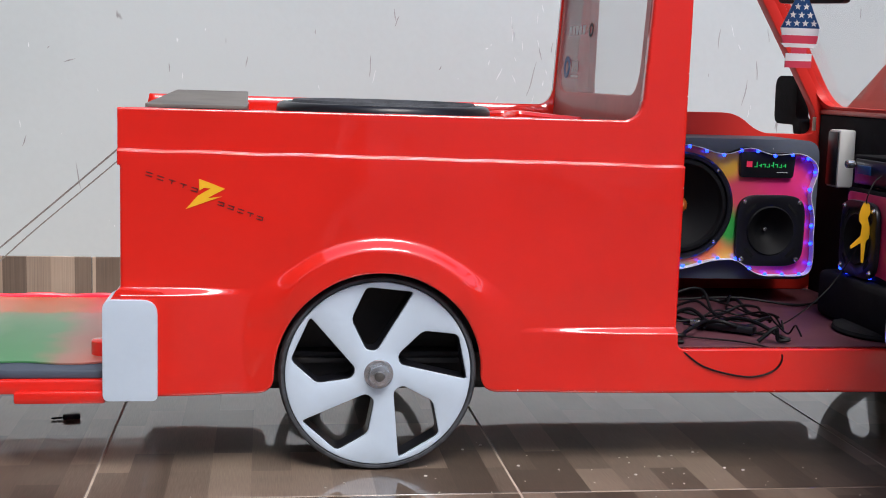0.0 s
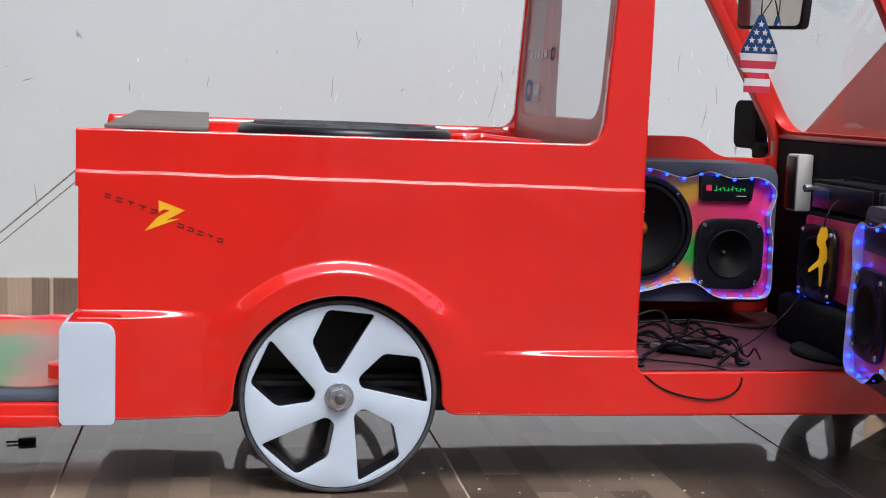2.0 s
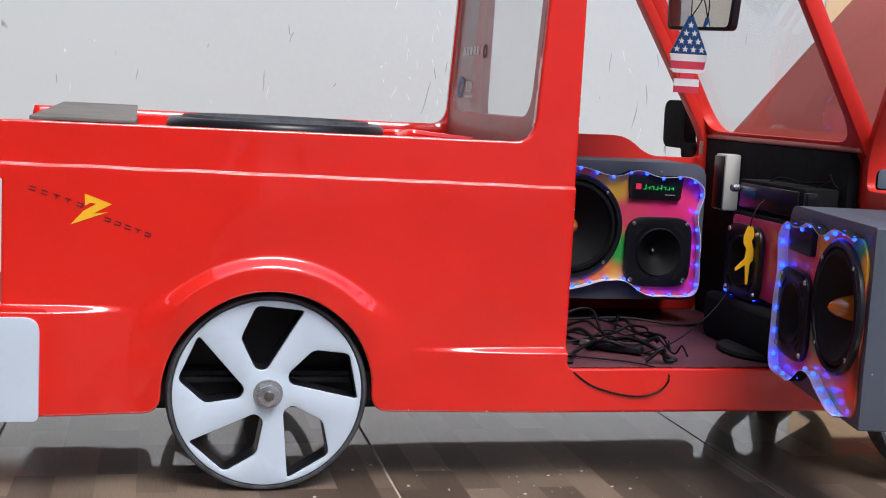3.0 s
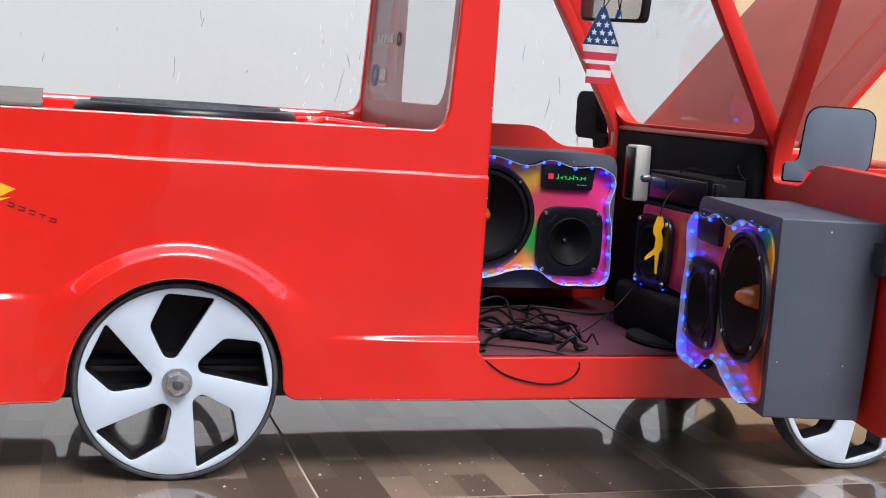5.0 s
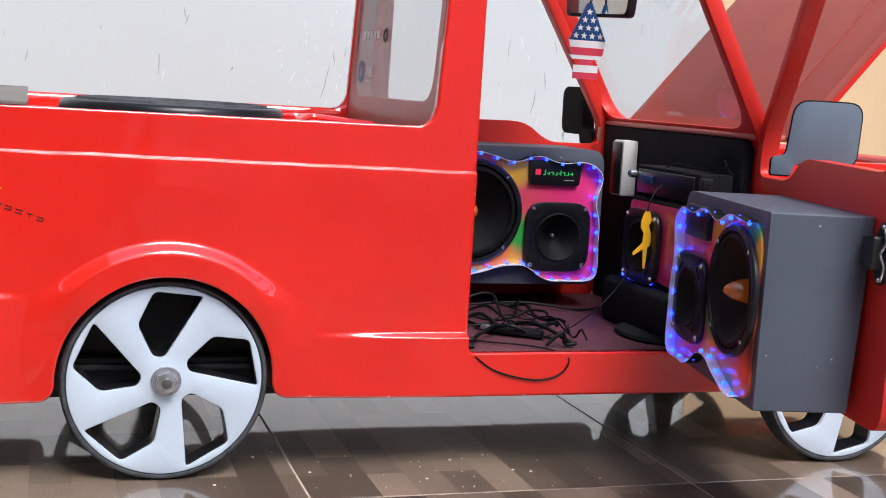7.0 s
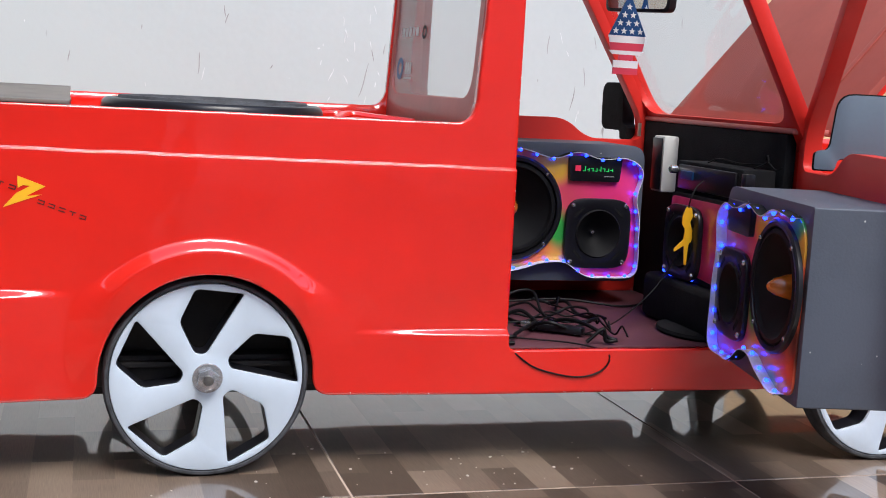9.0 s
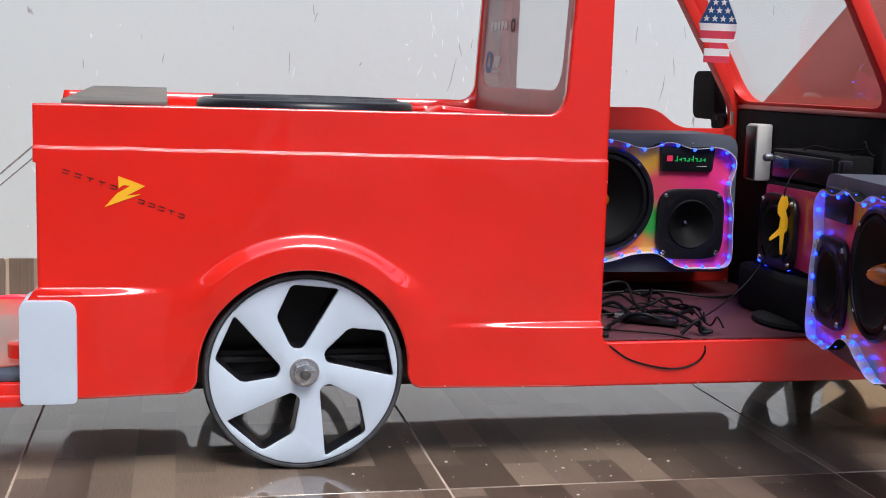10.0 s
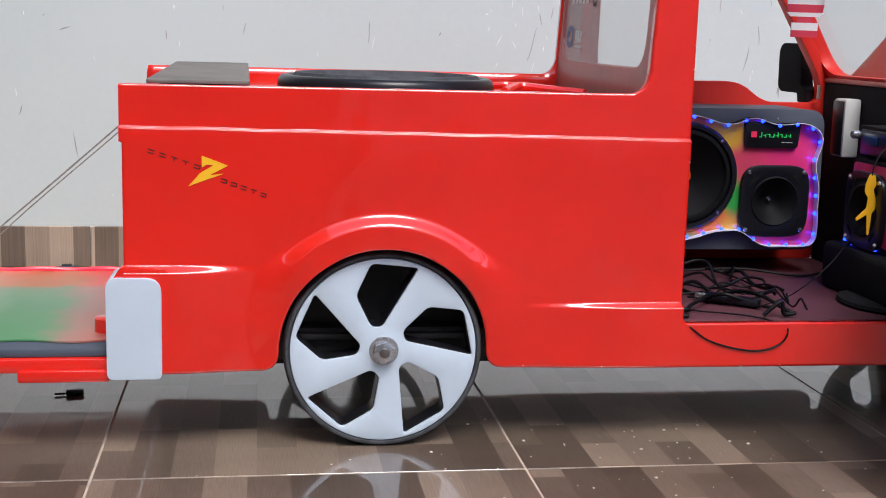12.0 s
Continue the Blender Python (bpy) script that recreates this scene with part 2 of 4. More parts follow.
WALLTAN = mat("tan_wall_paint", (0.62, 0.43, 0.24), 0.6, vary=0.06, scale=2.5, bump=0.15, bump_scale=60)
# Tones of the two unseen south walls, chosen for the reflection in the lacquer.
WALLSOUTH = mat("dark_reflection_wall", (0.30, 0.28, 0.26), 0.8, vary=0.2, scale=2.0, bump=0.2, bump_scale=40)
WALLPALE = mat("pale_reflector_wall", (0.70, 0.68, 0.65), 0.8, vary=0.15, scale=1.2, bump=0.2, bump_scale=40)
CEIL = mat("white_ceiling_paint", (0.75, 0.75, 0.73), 0.7, vary=0.04)
GROUT = mat("beige_grout", (0.42, 0.34, 0.27), 0.8, vary=0.2, scale=30, bump=0.2)
TILE = wood_tile()
TILE_PALE = wood_tile("pale_wood_print_tile", 1.55)
AIR = airbrush("airbrushed_panel")
PANE = glass("window_glass", (0.93, 0.93, 0.93), 0.03, 0.07)
REARPANE = glass("rear_window_glass", (0.93, 0.93, 0.93), 0.05, 0.20)
CABLE = mat("black_cable", (0.005, 0.005, 0.006), 0.45, vary=0.1, spec=0.12)
ROPE = mat("grey_cord", (0.20, 0.17, 0.15), 0.8, vary=0.4, scale=200, bump=0.4, bump_scale=500)
LED = glow("blue_led", (0.005, 0.024, 1.0), 7.0)
GREENLIT = glow("green_lit_bar", (0.02, 0.45, 0.10), 0.3)
PINKLIT = glow("red_lit_bar", (0.6, 0.03, 0.08), 0.25)
DARK = mat("dark_underbody", (0.03, 0.026, 0.025), 0.7, vary=0.3, scale=15, bump=0.2)
GROUND = mat("concrete_ground", (0.30, 0.29, 0.27), 0.85, vary=0.2, scale=1.5, bump=0.2)
DIRT = mat("crumbs", (0.55, 0.5, 0.44), 0.8)


# ---- shape helpers ----
def part(name, bm, material, parent=None, label="", sharp=35):
    me = bpy.data.meshes.new(name)
    bmesh.ops.recalc_face_normals(bm, faces=bm.faces)
    for f in bm.faces:
        f.smooth = True
    bm.to_mesh(me)
    bm.free()
    me.set_sharp_from_angle(angle=radians(sharp))
    me.materials.append(material)
    ob = new(name, me)
    ob.parent = parent
    if label:
        tagged(ob, label)
    return ob


def thing(name, label, category, place=None, group=""):
    ob = new(name)
    ob.empty_display_size = 0.02
    if place is not None:
        ob.matrix_basis = place
    return tagged(ob, label, category, group)


def box(bm, lo, hi, bevel=0.003, segs=2):
    """A block with worn edges."""
    m = Matrix.LocRotScale([(a + b) / 2 for a, b in zip(lo, hi)], None, [b - a for a, b in zip(lo, hi)])
    made = bmesh.ops.create_cube(bm, size=1, matrix=m)
    if bevel:
        edges = list({e for v in made["verts"] for e in v.link_edges})
        bmesh.ops.bevel(bm, geom=edges, offset=bevel, segments=segs, affect="EDGES", profile=0.5)


def rounded(points, radius, steps=4):
    """The outline with its corners rounded; radius one number, or one for each corner."""
    out, n = [], len(points)
    for i, p in enumerate(points):
        r = radius[i] if isinstance(radius, (list, tuple)) else radius
        p, a, b = Vector(p), Vector(points[i - 1]), Vector(points[(i + 1) % n])
        if r <= 0:
            out.append(tuple(p))
            continue
        u, v = (a - p), (b - p)
        k = min(r, u.length * 0.45, v.length * 0.45)
        s, e = p + u.normalized() * k, p + v.normalized() * k
        for j in range(steps + 1):
            t = j / steps
            out.append(tuple((1 - t) ** 2 * s + 2 * t * (1 - t) * p + t * t * e))
    return out


def circle(cx, cy, r, n=48, a0=0.0):
    return [(cx + r * math.cos(a0 + 2 * math.pi * i / n), cy + r * math.sin(a0 + 2 * math.pi * i / n)) for i in range(n)]


def plate(bm, loops, at, thick, bevel=0.0, segs=2):
    """A sheet with the given outline and holes, `thick` deep. at(u, v, w) gives the place."""
    tmp = bmesh.new()
    edges = []
    for loop in loops:
        vs = [tmp.verts.new((u, v, 0)) for u, v in loop]
        edges += [tmp.edges.new((vs[i - 1], vs[i])) for i in range(len(vs))]
    bmesh.ops.triangle_fill(tmp, edges=edges, use_beauty=True, use_dissolve=False)
    rim = [e for e in tmp.edges if len(e.link_faces) == 1]
    faces = list(tmp.faces)
    got = bmesh.ops.extrude_face_region(tmp, geom=faces)
    for v in [g for g in got["geom"] if isinstance(g, bmesh.types.BMVert)]:
        v.co.z += thick
    if bevel:
        bmesh.ops.recalc_face_normals(tmp, faces=tmp.faces)
        edge = [e for e in tmp.edges if len(e.link_faces) == 2 and abs(e.calc_face_angle(0)) > 1.0 and abs(e.verts[0].co.z - e.verts[1].co.z) < 1e-6]
        bmesh.ops.bevel(tmp, geom=edge, offset=bevel, segments=segs, affect="EDGES", profile=0.5, clamp_overlap=True)
    index = {v: bm.verts.new(at(*v.co)) for v in tmp.verts}
    for f in tmp.faces:
        try:
            bm.faces.new([index[v] for v in f.verts])
        except ValueError:
            pass
    tmp.free()


def lathe(bm, profile, at, n=48):
    """Turns a profile of (radius, height) round the axis; at(x, y, h) gives the place."""
    rings = []
    for r, h in profile:
        if r < 1e-6:
            rings.append([bm.verts.new(at(0, 0, h))])
        else:
            rings.append([bm.verts.new(at(r * math.cos(2 * math.pi * i / n), r * math.sin(2 * math.pi * i / n), h)) for i in range(n)])
    for a, b in zip(rings, rings[1:]):
        for i in range(n):
            j = (i + 1) % n
            ids = []
            for v in (a[i % len(a)], a[j % len(a)], b[j % len(b)], b[i % len(b)]):
                if v not in ids:
                    ids.append(v)
            if len(ids) > 2:
                bm.faces.new(ids)


def smooth_path(points, steps=8):
    """A Catmull-Rom line through the points."""
    p = [Vector(q) for q in points]
    p = [2 * p[0] - p[1]] + p + [2 * p[-1] - p[-2]]
    out = []
    for i in range(1, len(p) - 2):
        for k in range(steps):
            t = k / steps
            out.append(0.5 * (2 * p[i] + (p[i + 1] - p[i - 1]) * t + (2 * p[i - 1] - 5 * p[i] + 4 * p[i + 1] - p[i + 2]) * t * t + (3 * p[i] - p[i - 1] - 3 * p[i + 1] + p[i + 2]) * t ** 3))
    out.append(p[-2])
    return out


def tube(bm, points, r, sides=8):
    rings, up = [], Vector((0.13, 0.2, 0.97))
    for i, p in enumerate(points):
        d = (points[min(i + 1, len(points) - 1)] - points[max(i - 1, 0)]).normalized()
        a = d.cross(up).normalized()
        b = d.cross(a)
        rings.append([bm.verts.new(p + r * (math.cos(2 * math.pi * k / sides) * a + math.sin(2 * math.pi * k / sides) * b)) for k in range(sides)])
    for a, b in zip(rings, rings[1:]):
        for k in range(sides):
            bm.faces.new((a[k - 1], a[k], b[k], b[k - 1]))
    bm.faces.new(rings[0])
    bm.faces.new(rings[-1])


def step(a, b, x):
    t = min(1.0, max(0.0, (x - a) / (b - a)))
    return t * t * (3 - 2 * t)


def side_xz(y):
    return lambda u, v, w: (u, y + w, v)


# ---- the room ----
WALL_Y, CORNER_X = 1.42, 1.63
def slab(name, lo, hi, material, label, bevel=0.0):
    bm = bmesh.new()
    box(bm, lo, hi, bevel)
    return tagged(part(name, bm, material), label, name.split("_")[0], kind="structure")

slab("wall_north", (-4.0, WALL_Y, -0.1), (CORNER_X, WALL_Y + 0.15, 2.8), WALLWHITE, "white painted wall with scratches and drips")
slab("wall_north_tan", (CORNER_X, WALL_Y - 0.003, -0.1), (5.0, WALL_Y + 0.15, 2.8), WALLTAN, "tan painted stretch of wall")
slab("wall_west", (-4.15, -4.8, -0.1), (-4.0, WALL_Y + 0.15, 2.8), WALLWHITE, "plain white side wall")
# Out of view; cut low so more sky light reaches the floor.
slab("wall_east", (5.0, -4.8, -0.1), (5.15, WALL_Y + 0.15, 1.3), WALLTAN, "unseen tan side wall, kept low to let sky light in")
# Slabs out of view, added to shape the sky light; the west one darkens the left.
slab("ceiling", (-4.15, 0.9, 2.8), (1.5, WALL_Y + 0.15, 2.95), CEIL, "unseen plain white ceiling, cut back to let sky in")
slab("ceiling_south", (-1.3, -4.8, 2.8), (5.15, -3.9, 2.95), CEIL, "unseen plain white slab that narrows the sky opening")
slab("ceiling_west", (-4.15, -4.8, 2.8), (-1.3, 0.9, 2.95), CEIL, "unseen plain white slab that narrows the sky opening")
# Unseen walls, dark west and pale east, added to grade the lacquer's reflection.
slab("wall_south", (-4.15, -5.0, -0.12), (0.3, -4.8, 2.3), WALLSOUTH, "unseen grey-brown wall that keeps the lacquer reflection dark")
slab("wall_south_pale", (0.3, -5.0, -0.12), (5.15, -4.803, 2.3), WALLPALE, "unseen pale wall added to brighten the red lacquer")
slab("floor", (-4.0, -4.8, -0.12), (5.0, WALL_Y, -0.0012), GROUT, "beige grout bed under glossy tiles")
slab("ground", (-300, -300, -0.5), (300, 300, -0.12), GROUND, "grey concrete ground outside")

SCUFF = mat("grey_scuff", (0.30, 0.29, 0.28), 0.9, vary=0.4, scale=60)
FLAKE = mat("bare_plaster_fleck", (0.70, 0.71, 0.70), 0.9, vary=0.1, scale=60)


def wall_marks():
    """Short scratches, drips and flecks in the white paint."""
    known = ((0.09, 0.60, 0.055, 4), (-0.22, 0.60, 0.028, 8), (-0.41, 0.58, 0.024, -6), (-0.65, 0.59, 0.03, 70), (-0.70, 0.62, 0.008, 40), (0.15, 0.73, 0.03, -8), (0.51, 0.58, 0.09, 16), (-0.76, 0.39, 0.03, 20),
             (0.27, 0.60, 0.012, 30), (-0.05, 0.68, 0.012, 5), (1.01, 0.70, 0.05, 3), (1.09, 0.56, 0.07, 10), (1.12, 0.62, 0.05, -5), (1.40, 0.78, 0.03, 0))
    rng = random.Random(3)
    marks = [(x, z, tall, tilt, 0.0022, True) for x, z, tall, tilt in known]
    for k in range(80):
        x = rng.choice((rng.uniform(-1.0, 1.6), rng.gauss(1.1, 0.18), rng.gauss(0.48, 0.08)))
        marks.append((min(x, 1.6), rng.uniform(0.42, 1.0), rng.uniform(0.006, 0.035), rng.gauss(0, 14), rng.uniform(0.0008, 0.0022), rng.random() < 0.16))
    for name, dark, material, label in (("scuff_marks", True, SCUFF, "thin dark scratches on the white wall"), ("paint_flecks", False, FLAKE, "pale flecks of paint on the wall")):
        bm = bmesh.new()
        for x, z, tall, tilt, wide, d in marks:
            if d != dark:
                continue
            a = math.radians(tilt)
            pts = []
            for i in range(7):
                t = i / 6 - 0.5
                w = wide * (1 - (2 * t) ** 2) * 0.5 + 0.0003
                c = 0.02 * tall * math.sin(5 * t + x * 30)
                pts.append((t * tall, c - w, c + w))
            loop = [(p[1], p[0]) for p in pts] + [(p[2], p[0]) for p in reversed(pts)]
            plate(bm, [[(x + u * math.cos(a) + v * math.sin(a), z - u * math.sin(a) + v * math.cos(a)) for u, v in loop]], side_xz(WALL_Y - 0.0008), 0.0006)
        tagged(part(name, bm, material), label, "wall marks", kind="stuff")

wall_marks()

# ---- the truck ----
W = 0.59          # width over the sides
HUB_R, HUB_F, HUB_Z = -0.003, 1.098, 0.1455
truck = thing("toy_truck", "small glossy red home-built pickup with open door, hood and tailgate", "toy truck")


def body_sdf(x, z):
    """Distance to the outline of the truck's side, inside negative."""
    def rect(x0, x1, z0, z1):
        dx, dz = abs(x - (x0 + x1) / 2) - (x1 - x0) / 2, abs(z - (z0 + z1) / 2) - (z1 - z0) / 2
        return math.hypot(max(dx, 0), max(dz, 0)) + min(max(dx, dz), 0)

    def fillet(cx, cz, r, x0, x1, z0, z1):
        return max(rect(x0, x1, z0, z1), r - math.hypot(x - cx, z - cz))

    d = min(rect(-0.373, 0.443, 0.444, 0.523), rect(-0.369, 0.443, 0.118, 0.46))
    lean = 0.376 + 0.055 * (z - 0.524)
    d = min(d, rect(lean, 0.443, 0.4, 0.92), rect(0.40, 1.45, 0.118, 0.184), rect(0.925, 1.45, 0.118, 0.50))
    d = min(d, fillet(0.348, 0.551, 0.028, 0.348, 0.40, 0.50, 0.551))
    d = min(d, fillet(0.455, 0.196, 0.012, 0.43, 0.455, 0.17, 0.196))
    for hub in (HUB_R, HUB_F):
        cutout = 0.1515 - math.hypot(x - hub, z - HUB_Z)
        h = max(0.03 - abs(d - cutout), 0.0)
        d = max(d, cutout) + h * h / 0.12
    return d


def bulge(x, z):
    """How far the side stands proud of the upper body, in metres."""
    out = 0.0060 * (1 - step(0.0, 0.003, z - (0.4630 - 0.0085 * (x + 0.37) + 0.0012 * noise.noise((x * 14, 3.0, 0)))))
    low = 0.0
    if x > 0.0:
        low = 0.011 * step(0.17, 0.42, x) * (1 - step(0.2075, 0.2165, z))
    if x < 0.0:
        low = 0.013 * (1 - step(-0.32, -0.17, x)) * (1 - step(0.261, 0.273, z))
    flare = 0.0
    for hub in (HUB_R, HUB_F):
        r = math.hypot(x - hub, z - HUB_Z)
        lift = (z - HUB_Z) / max(r, 0.01)
        t = step(0.35, 0.85, lift)
        inner, outer = 0.156 + 0.028 * t, 0.230 - 0.029 * t
        ramp = min(1.0, max(0.0, (outer - r) / (outer - inner)))
        ramp = 0.35 * ramp + 0.65 * (1 - step(inner, outer, r))
        flare = max(flare, 0.0145 * (0.3 + 0.7 * t) * step(-0.2, 0.35, lift) * ramp)
    return out + max(low, flare) + 0.0012 * noise.noise((x * 9, z * 9, 0.0)) + 0.0004 * noise.noise((x * 26, z * 30, 5.0))


def side_panel(name, y0, sign, cell, parent, label):
    bm = bmesh.new()
    nx = int(1.84 / cell)
    xs = [-0.38 + cell * i for i in range(nx + 1)]
    zs, z = [0.11], 0.11
    while z < 0.93:
        fine = 0.33 if cell < 0.005 and (0.448 < z < 0.474 or 0.204 < z < 0.222 or 0.255 < z < 0.280) else 1.0
        z += cell * fine
        zs.append(z)
    nz = len(zs) - 1
    keep, verts = [], {}
    for i in range(nx):
        for j in range(nz):
            if body_sdf(xs[i] + cell / 2, (zs[j] + zs[j + 1]) / 2) < 0:
                keep.append((i, j))
    kept = set(keep)
    for i, j in keep:
        for a, b in ((i, j), (i + 1, j), (i + 1, j + 1), (i, j + 1)):
            if (a, b) in verts:
                continue
            x, z = xs[a], zs[b]
            if not all((a + p, b + q) in kept for p in (-1, 0) for q in (-1, 0)):
                for _ in range(4):
                    d, h = body_sdf(x, z), 1e-4
                    gx, gz = (body_sdf(x + h, z) - d) / h, (body_sdf(x, z + h) - d) / h
                    g = max(gx * gx + gz * gz, 0.3)
                    x, z = x - d * gx / g, z - d * gz / g
            verts[a, b] = bm.verts.new((x, y0 - sign * bulge(x, z), z))
    for i, j in keep:
        vs = (verts[i, j], verts[i + 1, j], verts[i + 1, j + 1], verts[i, j + 1])
        bm.faces.new(vs if sign > 0 else vs[::-1])
    me = bpy.data.meshes.new(name)
    for f in bm.faces:
        f.smooth = True
    bm.to_mesh(me)
    bm.free()
    me.materials.append(RED)
    ob = new(name, me)
    ob.parent = parent
    mod = ob.modifiers.new("thickness", "SOLIDIFY")
    mod.thickness, mod.offset, mod.use_even_offset = 0.018, -1, False
    return tagged(ob, label)

near_side = side_panel("body_side", 0.014, 1, 0.003, truck, "glossy red side with flared wheel arches")
far_side = side_panel("body_side", W - 0.014, -1, 0.010, truck, "glossy red side with flared wheel arches")
for v in far_side.data.vertices:   # the far rim stands a finger's width higher
    v.co.z += 0.009 * step(0.44, 0.52, v.co.z)
    v.co.x -= 0.009
    v.co.z -= 0.018 * (1 - step(0.12, 0.20, v.co.z))


def truck_shell():
    bm = bmesh.new()
    box(bm, (-0.365, 0.035, 0.490), (0.378, W - 0.035, 0.505), 0.002)
    part("bed_deck", bm, RED_DULL, truck)
    bm = bmesh.new()
    box(bm, (0.26, 0.036, 0.5055), (0.378, W - 0.036, 0.510), 0.001)
    part("deck_mat", bm, LIDGREY, truck, "dusty grey-brown strip on the deck")
    bm = bmesh.new()
    box(bm, (-0.366, 0.036, 0.12), (-0.345, W - 0.036, 0.30), 0.003)
    part("rear_panel", bm, RED, truck)
    bm = bmesh.new()
    box(bm, (-0.34, 0.075, 0.118), (0.39, W - 0.075, 0.165), 0.004)
    part("chassis", bm, DARK, truck, "dark unpainted underbody")
    # Unseen beams added behind the sill to darken the floor under the truck.
    for x0, x1 in ((-0.33, 0.38), (0.392, 1.39)):
        bm = bmesh.new()
        box(bm, (x0, 0.21, 0.072), (x1, 0.38, 0.1175), 0.004)
        part("shade_beam", bm, DARK, truck, "dark added beam that shades the floor under the truck")
    for y in (0.10, W - 0.125):
        bm = bmesh.new()
        box(bm, (-0.30, y, 0.165), (0.37, y + 0.025, 0.485), 0.004)
        part("wheel_well", bm, DARK, truck, "dark inner wheel well wall")
    bm = bmesh.new()
    box(bm, (0.391, 0.075, 0.118), (1.40, W - 0.075, 0.165), 0.004)
    part("chassis", bm, DARK, truck, "dark unpainted underbody")
    bm = bmesh.new()
    box(bm, (0.405, 0.034, 0.166), (0.925, W - 0.034, 0.182), 0.002)
    part("cab_floor", bm, PINKFLOOR, truck, "dusty dark red cab floor")
    # rear wall of the cab, with the window in it
    bm = bmesh.new()
    outer = [(0.025, 0.505), (W - 0.025, 0.505), (W - 0.025, 0.92), (0.025, 0.92)]
    hole = rounded([(0.075, 0.558), (W - 0.045, 0.558), (W - 0.045, 0.86), (0.075, 0.86)], 0.05, 6)
    plate(bm, [outer, hole], lambda u, v, w: (0.384 + 0.055 * (v - 0.524) - 0.027 * u + w, u, v), 0.035, 0.003)
    part("cab_rear_wall", bm, DUSTYRED, truck, "dusty red wall round the rear window, greyed further for white reflections")
    bm = bmesh.new()
    plate(bm, [rounded([(0.0755, 0.5585), (W - 0.0455, 0.5585), (W - 0.0455, 0.8595), (0.0755, 0.8595)], 0.05, 6)], lambda u, v, w: (0.3875 + 0.055 * (v - 0.524) - 0.027 * u + w, u, v), 0.002)
    pane = part("rear_window_pane", bm, REARPANE, truck, "clear rear window pane")
    pane.visible_shadow = False
    bm = bmesh.new()
    box(bm, (0.42, 0.03, 0.166), (0.44, W - 0.03, 0.5), 0.003)
    part("cab_back_panel", bm, MATT, truck, "black carpeted panel behind the cab")
    bm = bmesh.new()
    box(bm, (0.38, -0.004, 0.915), (0.74, W + 0.004, 0.945), 0.012, 3)
    part("roof", bm, RED, truck)
    # windscreen frame and pane
    def ws(u, v, w):
        return (0.912 - 0.555 * (v - 0.535) + w, u, v)
    bm = bmesh.new()
    outer = rounded([(0.004, 0.50), (W - 0.004, 0.50), (W - 0.004, 0.92), (0.004, 0.92)], 0.01)
    hole = rounded([(0.025, 0.544), (W - 0.026, 0.544), (W - 0.026, 0.895), (0.025, 0.895)], 0.05, 6)
    plate(bm, [outer, hole], ws, 0.030, 0.004)
    part("windscreen_frame", bm, RED_DULL, truck)
    bm = bmesh.new()
    plate(bm, [rounded([(0.0255, 0.5445), (W - 0.0265, 0.5445), (W - 0.0265, 0.8945), (0.0255, 0.8945)], 0.05, 6)], lambda u, v, w: ws(u, v, w + 0.016), 0.002)
    pane = part("windscreen_pane", bm, PANE, truck, "clear windscreen pane")
    pane.visible_shadow = False
    # dashboard and front end
    bm = bmesh.new()
    box(bm, (0.905, 0.03, 0.17), (0.925, W - 0.03, 0.528), 0.003)
    part("dashboard", bm, MATT, truck, "black carpeted dashboard panel")
    bm = bmesh.new()
    box(bm, (0.904, 0.012, 0.5285), (0.99, W - 0.012, 0.538), 0.004)
    part("dash_ledge", bm, DUSTYRED, truck)
    bm = bmesh.new()
    box(bm, (0.935, 0.036, 0.40), (0.955, W - 0.036, 0.527), 0.003)
    box(bm, (1.42, 0.0, 0.118), (1.45, W, 0.50), 0.012, 3)
    box(bm, (0.955, 0.05, 0.165), (1.40, W - 0.05, 0.20), 0.003)
    part("front_end", bm, RED, truck)
    # small steel hinge barrels on the far pillar
    for z in (0.497, 0.30):
        bm = bmesh.new()
        lathe(bm, [(0, 0), (0.0035, 0), (0.0035, 0.026), (0, 0.026)], lambda x, y, h, z=z: (0.887 + x, W - 0.045 + y, z + h), 12)
        part("hinge", bm, BRASS, truck, "bare steel hinge barrel")

truck_shell()


def hood():
    def at(u, v, w):   # u across, v up the open hood
        return (0.978 + 0.652 * v - 0.758 * w, u, 0.527 + 0.758 * v + 0.652 * w)
    bm = bmesh.new()
    plate(bm, [rounded([(-0.004, 0.0), (W + 0.004, 0.0), (W + 0.004, 0.43), (-0.004, 0.43)], [0.01, 0.01, 0.07, 0.07], 6)], at, 0.012, 0.004)
    lid = part("hood", bm, HOODBROWN, truck, "raised dusty brownish-red hood panel")
    for u in (0.105,):
        bm = bmesh.new()
        plate(bm, [rounded([(u - 0.007, 0.02), (u + 0.007, 0.02), (u + 0.007, 0.40), (u - 0.007, 0.40)], 0.01)], lambda a, b, w: at(a, b, w + 0.012), 0.003, 0.0025)
        part("crease", bm, HOODBROWN, lid)
    for u in (0.0,):
        bm = bmesh.new()
        plate(bm, [[(u, 0.01), (u + 0.012, 0.01), (u + 0.012, 0.37), (u, 0.37)]], lambda a, b, w: at(a, b, w - 0.012), 0.012, 0.002)
        part("hood_lip", bm, RED, lid)

hood()


